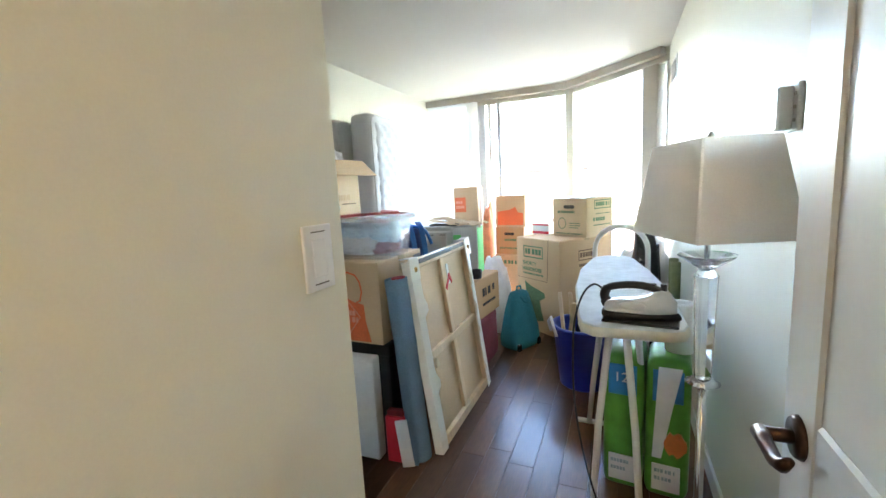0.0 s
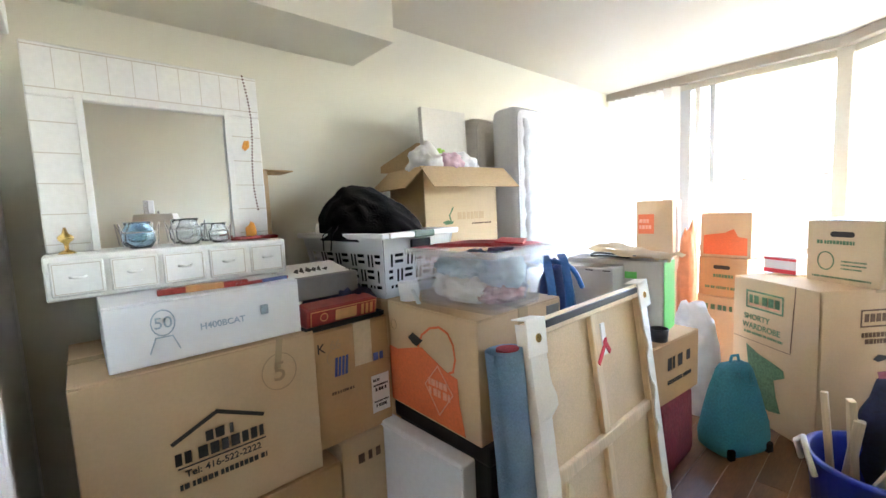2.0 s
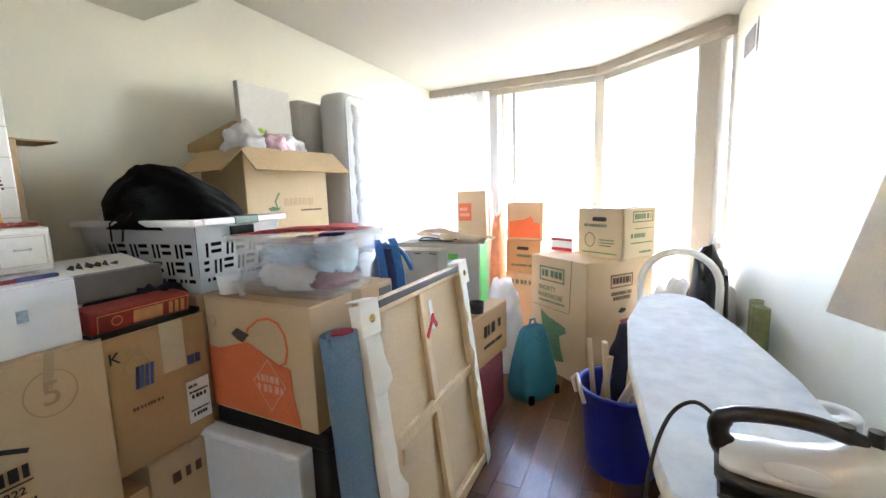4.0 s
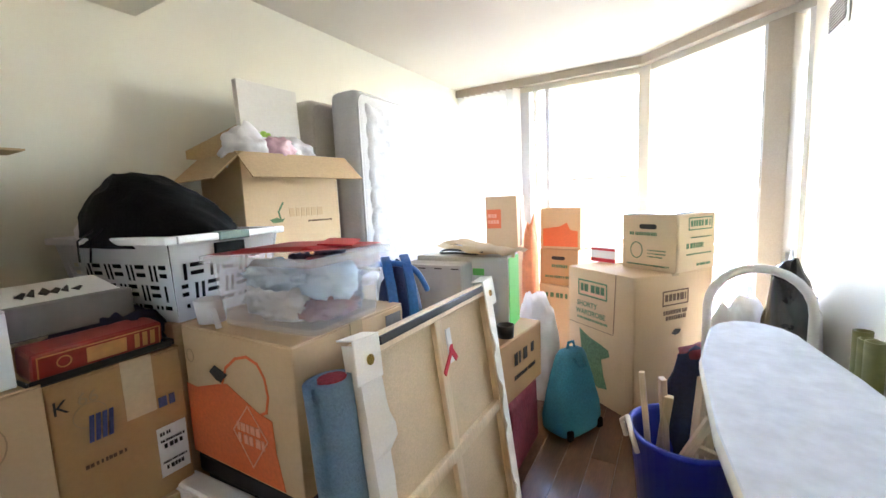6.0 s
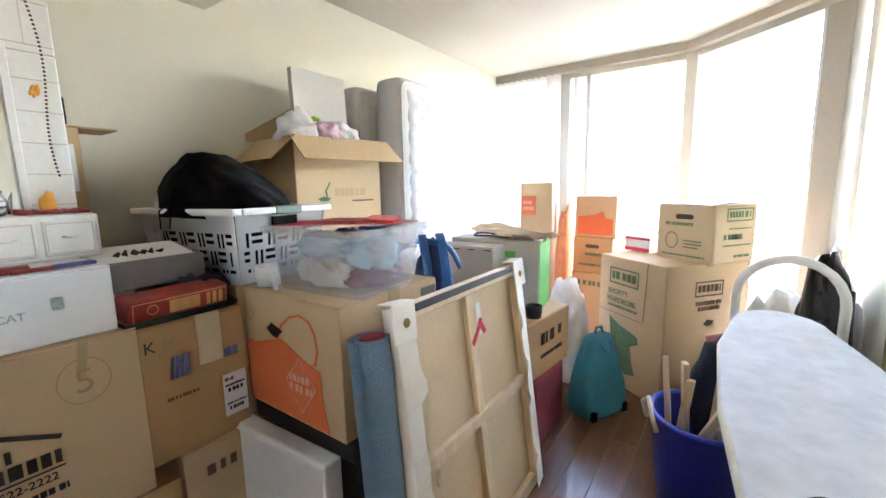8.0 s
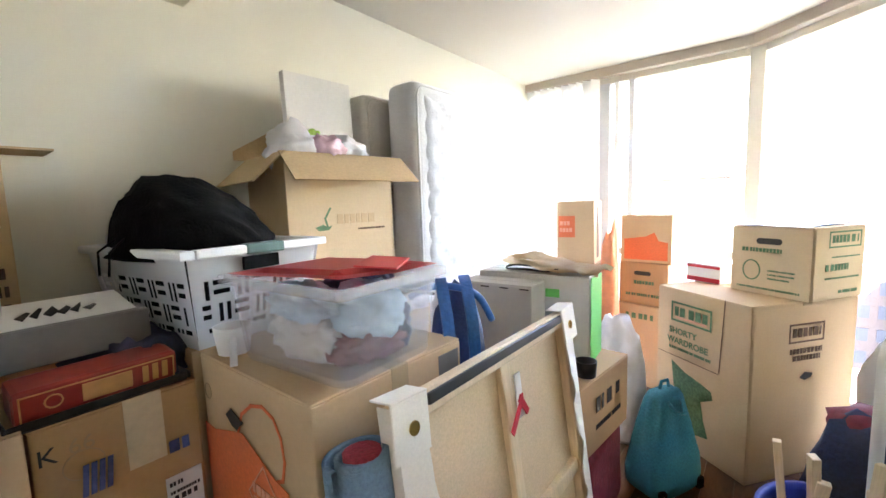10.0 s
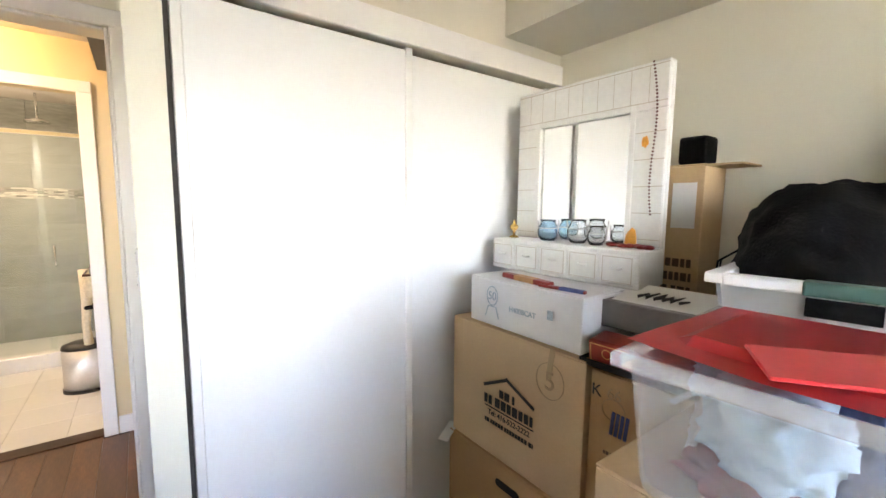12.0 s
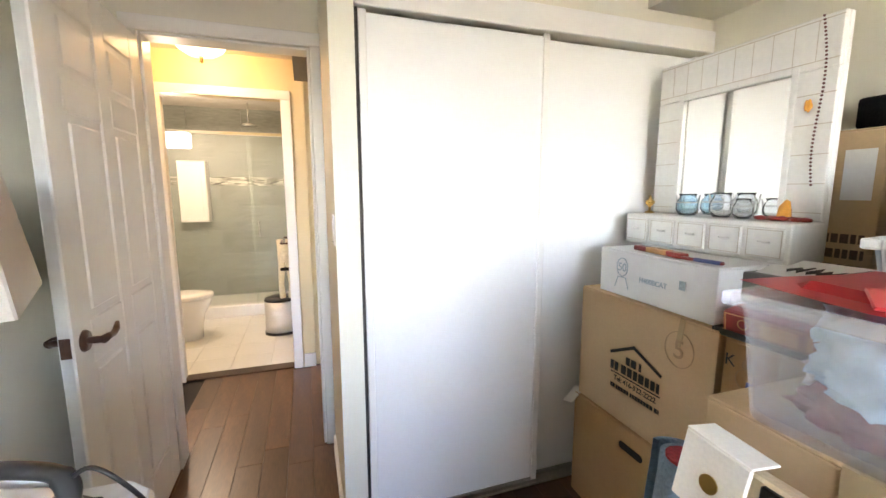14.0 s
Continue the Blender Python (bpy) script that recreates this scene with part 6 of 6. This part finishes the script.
pk = thing("paper_towel_pack", pose(0.175, 1.93, 0, 0, 0, -6), "green wrapped pack of paper towel rolls", "paper towels", "paper towel packs")
for dx in (-0.085, 0.085):
    bm = bmesh.new()
    box(bm, dx - 0.082, -0.13, 0, dx + 0.082, 0.13, 0.62, 0.045, 5)
    for v in bm.verts:
        v.co += Vector((0.006 * noise.noise(v.co * 14), 0.010 * math.sin(v.co.z * 10) + 0.006 * noise.noise(v.co * 18), 0))
        v.co.z = max(v.co.z, 0)
    part("wrap", bm, PACK, pk, "", True)
    slab("blue_band", (dx - 0.055, -0.152, 0.45, dx + 0.055, -0.146, 0.585), PACKBLUE, pk, 0.002)
    slab("white_foot_panel", (dx - 0.055, -0.150, 0.05, dx + 0.05, -0.143, 0.17), WHITEBAG, pk, 0.002)
    bars("print", [(dx - 0.045, 0.135, dx + 0.03, 0.15), (dx - 0.045, 0.10, dx + 0.02, 0.115)], GREYINK, pk, -0.1505)
bm = bmesh.new()
poly(bm, [(0.03, 0.20), (0.065, 0.20), (0.105, 0.44), (0.135, 0.60), (0.05, 0.60)], -0.1535, -0.1525)
part("white_stripe", bm, WHITEBAG, pk, "white diagonal print")
bm = bmesh.new()
poly(bm, [(0.115 + 0.042 * math.cos(q * math.pi / 9), 0.27 + 0.05 * math.sin(q * math.pi / 9) * (1 + 0.2 * math.sin(q * 2.3))) for q in range(18)], -0.1545, -0.144)
part("orange_print", bm, PACKORANGE, pk)
lettering("count", "12", 0.06, PAPER, pk, pose(-0.09, -0.1535, 0.51, 90))
rl = thing("paper_towel_roll", pose(0.30, 1.93, 0.618), "white paper towel roll near the wall", "paper roll")
bm = bmesh.new()
lathe(bm, [(0.055, 0), (0.058, 0.005), (0.058, 0.205), (0.055, 0.21), (0.02, 0.21), (0.02, 0.1)], 24)
part("paper", bm, PAPER, rl, "", True)

bb2 = thing("blue_tub", pose(-0.155, 2.80, 0), "blue plastic tub with white rope handles", "tub")
bm = bmesh.new()
lathe(bm, [(0.155, 0), (0.16, 0.01), (0.20, 0.40), (0.212, 0.405), (0.212, 0.42), (0.192, 0.42), (0.19, 0.40), (0.152, 0.015)], 36)
part("body", bm, BLUEPLASTIC, bb2, "", True)
for ang2 in (205, 25):
    bm = bmesh.new()
    tube(bm, [(0.205, -0.06, 0.36), (0.225, -0.055, 0.43), (0.222, 0, 0.475), (0.225, 0.055, 0.43), (0.205, 0.06, 0.36)], 0.010, 8)
    part("rope_handle", bm, WHITEBAG, bb2, "white rope handle", True, at=pose(0, 0, 0, 0, 0, ang2))
for i, (x, y, tx, ty, h) in enumerate(((-0.10, -0.03, -8, -6, 0.60), (-0.05, 0.02, 4, -5, 0.62), (0.0, -0.08, 3, 3, 0.66), (0.06, -0.10, -4, 6, 0.56), (-0.12, 0.05, 6, -10, 0.56), (0.10, -0.06, 0, 8, 0.54))):
    w = thing("wooden_stick", pose(-0.155 + x, 2.80 + y, 0.018, tx, ty, i * 23), "pale pine slat standing in a blue tub", "wood slat", "wood slats in the tub")
    slab("slat", (-0.011, -0.016, 0, 0.011, 0.016, h), PINE, w, 0.002)
cr = thing("wooden_rack", pose(-0.10, 2.70, 0.30, 15, 20, 10), "small pine rack tilted in a blue tub", "rack")
for d in ((-0.10, -0.012, 0, -0.07, 0.012, 0.26), (0.07, -0.012, 0, 0.10, 0.012, 0.26), (-0.07, -0.010, 0.20, 0.07, 0.010, 0.23), (-0.07, -0.010, 0.10, 0.07, 0.010, 0.13)):
    slab("slat", d, PINE, cr, 0.002)
nb = thing("navy_tote", pose(-0.06, 3.05, 0), "navy tote bag with plum rim behind a tub", "bag")
bm = bmesh.new()
lumpy(bm, (0.19, 0.14, 0.62), (0, 0, 0.03), 61, 0.15, 6, 4, 0, 0.7)
part("body", bm, NAVY, nb, "", True)
bm = bmesh.new()
lumpy(bm, (0.14, 0.09, 0.06), (0.02, 0.03, 0.62), 62, 0.25, 6, 3, 0.56)
part("plum_rim", bm, REDCLOTH, nb, "", True)
ar = thing("white_tube_chair", pose(0.07, 2.90, 0, 0, 0, -4), "white tubular folding chair frame behind a board", "chair")
bm = bmesh.new()
tube(bm, [(-0.16, 0.02, 0.012), (-0.16, 0, 0.88)] + [(-0.16 * math.cos(a), 0, 0.90 + 0.16 * math.sin(a)) for a in [i * math.pi / 12 for i in range(13)]] + [(0.16, 0, 0.88), (0.16, 0.02, 0.012)], 0.016, 12)
part("back_frame", bm, TUBE, ar, "white enamel tube arch", True)
bm = bmesh.new()
tube(bm, [(-0.16, 0.01, 0.45), (0.16, 0.01, 0.45)], 0.012, 10)
part("cross_bar", bm, TUBE, ar, "", True)
for x in (-0.16, 0.16):
    bm = bmesh.new()
    tube(bm, [(x, 0.0, 0.45), (x, 0.30, 0.012)], 0.013, 10)
    part("leg", bm, TUBE, ar, "", True)
kb = thing("black_bin_bag", pose(0.235, 3.28, 0), "black plastic bin bag standing by the wall", "bin bag")
bm = bmesh.new()
lumpy(bm, (0.105, 0.12, 0.96), (0, 0, 0.02), 71, 0.14, 7, 4, 0, 0.7)
part("film", bm, BLACKBAGM, kb, "", True)
cb = thing("clear_plastic_bag", pose(0.33, 3.66, 0), "crumpled clear plastic bag by the wall", "plastic bag")
bm = bmesh.new()
lumpy(bm, (0.10, 0.20, 0.86), (0, 0, 0.02), 73, 0.2, 7, 4, 0, 0.7)
part("film", bm, WHITEBAG, cb, "", True)
wp2 = thing("white_pillow", pose(0.12, 3.70, 0), "white bundled bedding under the window", "bedding")
bm = bmesh.new()
lumpy(bm, (0.14, 0.18, 0.72), (0, 0, 0.02), 75, 0.15, 5, 4, 0, 0.7)
part("bedding_roll", bm, WHITEBAG, wp2, "", True)
for y, h in ((2.87, 0.83), (2.93, 0.82), (2.98, 0.835)):
    ot = thing("olive_tube", pose(0.385, y, 0), "olive cardboard tube standing against the wall", "tube", "olive tubes")
    bm = bmesh.new()
    lathe(bm, [(0.028, 0), (0.028, h), (0.022, h), (0.022, h - 0.1)], 16)
    part("tube_wall", bm, OLIVE, ot, "", True)

# ---- floor planks and tiles ----
plank_meshes = []
for L in (0.62, 0.9, 1.2):
    bm = bmesh.new()
    box(bm, 0.0005, 0.0005, -0.012, 0.1245, L - 0.0005, 0.0, 0.0011)
    plank_meshes.append((L, finish("plank", bm, PLANK)))
fl = tagged(new("floor"), "dark reddish-brown glossy hardwood plank floor", "floor", "", "structure")
rnd = random.Random(5)
x, row = XL, 0
while x < XR - 0.06:
    y = -1.115 - rnd.uniform(0, 0.6)
    while y < 4.95:
        L, me = rnd.choice(plank_meshes)
        ly = max(y, -1.115)
        if y + L > -1.0 and (y > -0.2 or x > -1.7):
            o = new("plank", me)
            o.parent = fl
            o.location = (x, max(y, -1.118), 0)
            if y < -1.118:
                o.scale = (1, (y + L + 1.118) / L, 1)
        y += L
    x += 0.125
bm = bmesh.new()
box(bm, 0.0015, 0.0015, -0.006, 0.2985, 0.2985, 0.0, 0.001)
tile = finish("tile", bm, WHITETILE)
bf = tagged(new("bathroom_floor"), "white square bathroom floor tiles", "floor", "", "structure")
for i in range(7):
    for k in range(6):
        o = new("tile", tile)
        o.parent = bf
        o.location = (-0.61 + i * 0.3, -1.54 - k * 0.3 + 0.01, 0)
bm = bmesh.new()
box(bm, 0.0015, -3.62, 0.0015, 0.5985, -3.61, 0.2985, 0.001)
wt = finish("tile", bm, GREYTILE)
bm = bmesh.new()
box(bm, 0.0008, -3.612, 0.0008, 0.0742, -3.606, 0.0142)
mt = finish("tile", bm, MOSAIC)
sw = tagged(new("shower_tiling"), "grey shower wall tiles with a mosaic band", "wall tiles", "", "structure")
for k in range(8):
    for i in range(-1, 5):
        o = new("tile", wt)
        o.parent = sw
        o.location = (-0.52 + i * 0.6 - (0.3 if k % 2 else 0), 0, k * 0.3)
for k in range(7):
    for i in range(25):
        o = new("tile", mt)
        o.parent = sw
        o.location = (-0.52 + i * 0.075 - (0.03 if k % 2 else 0), 0, 1.46 + k * 0.015)
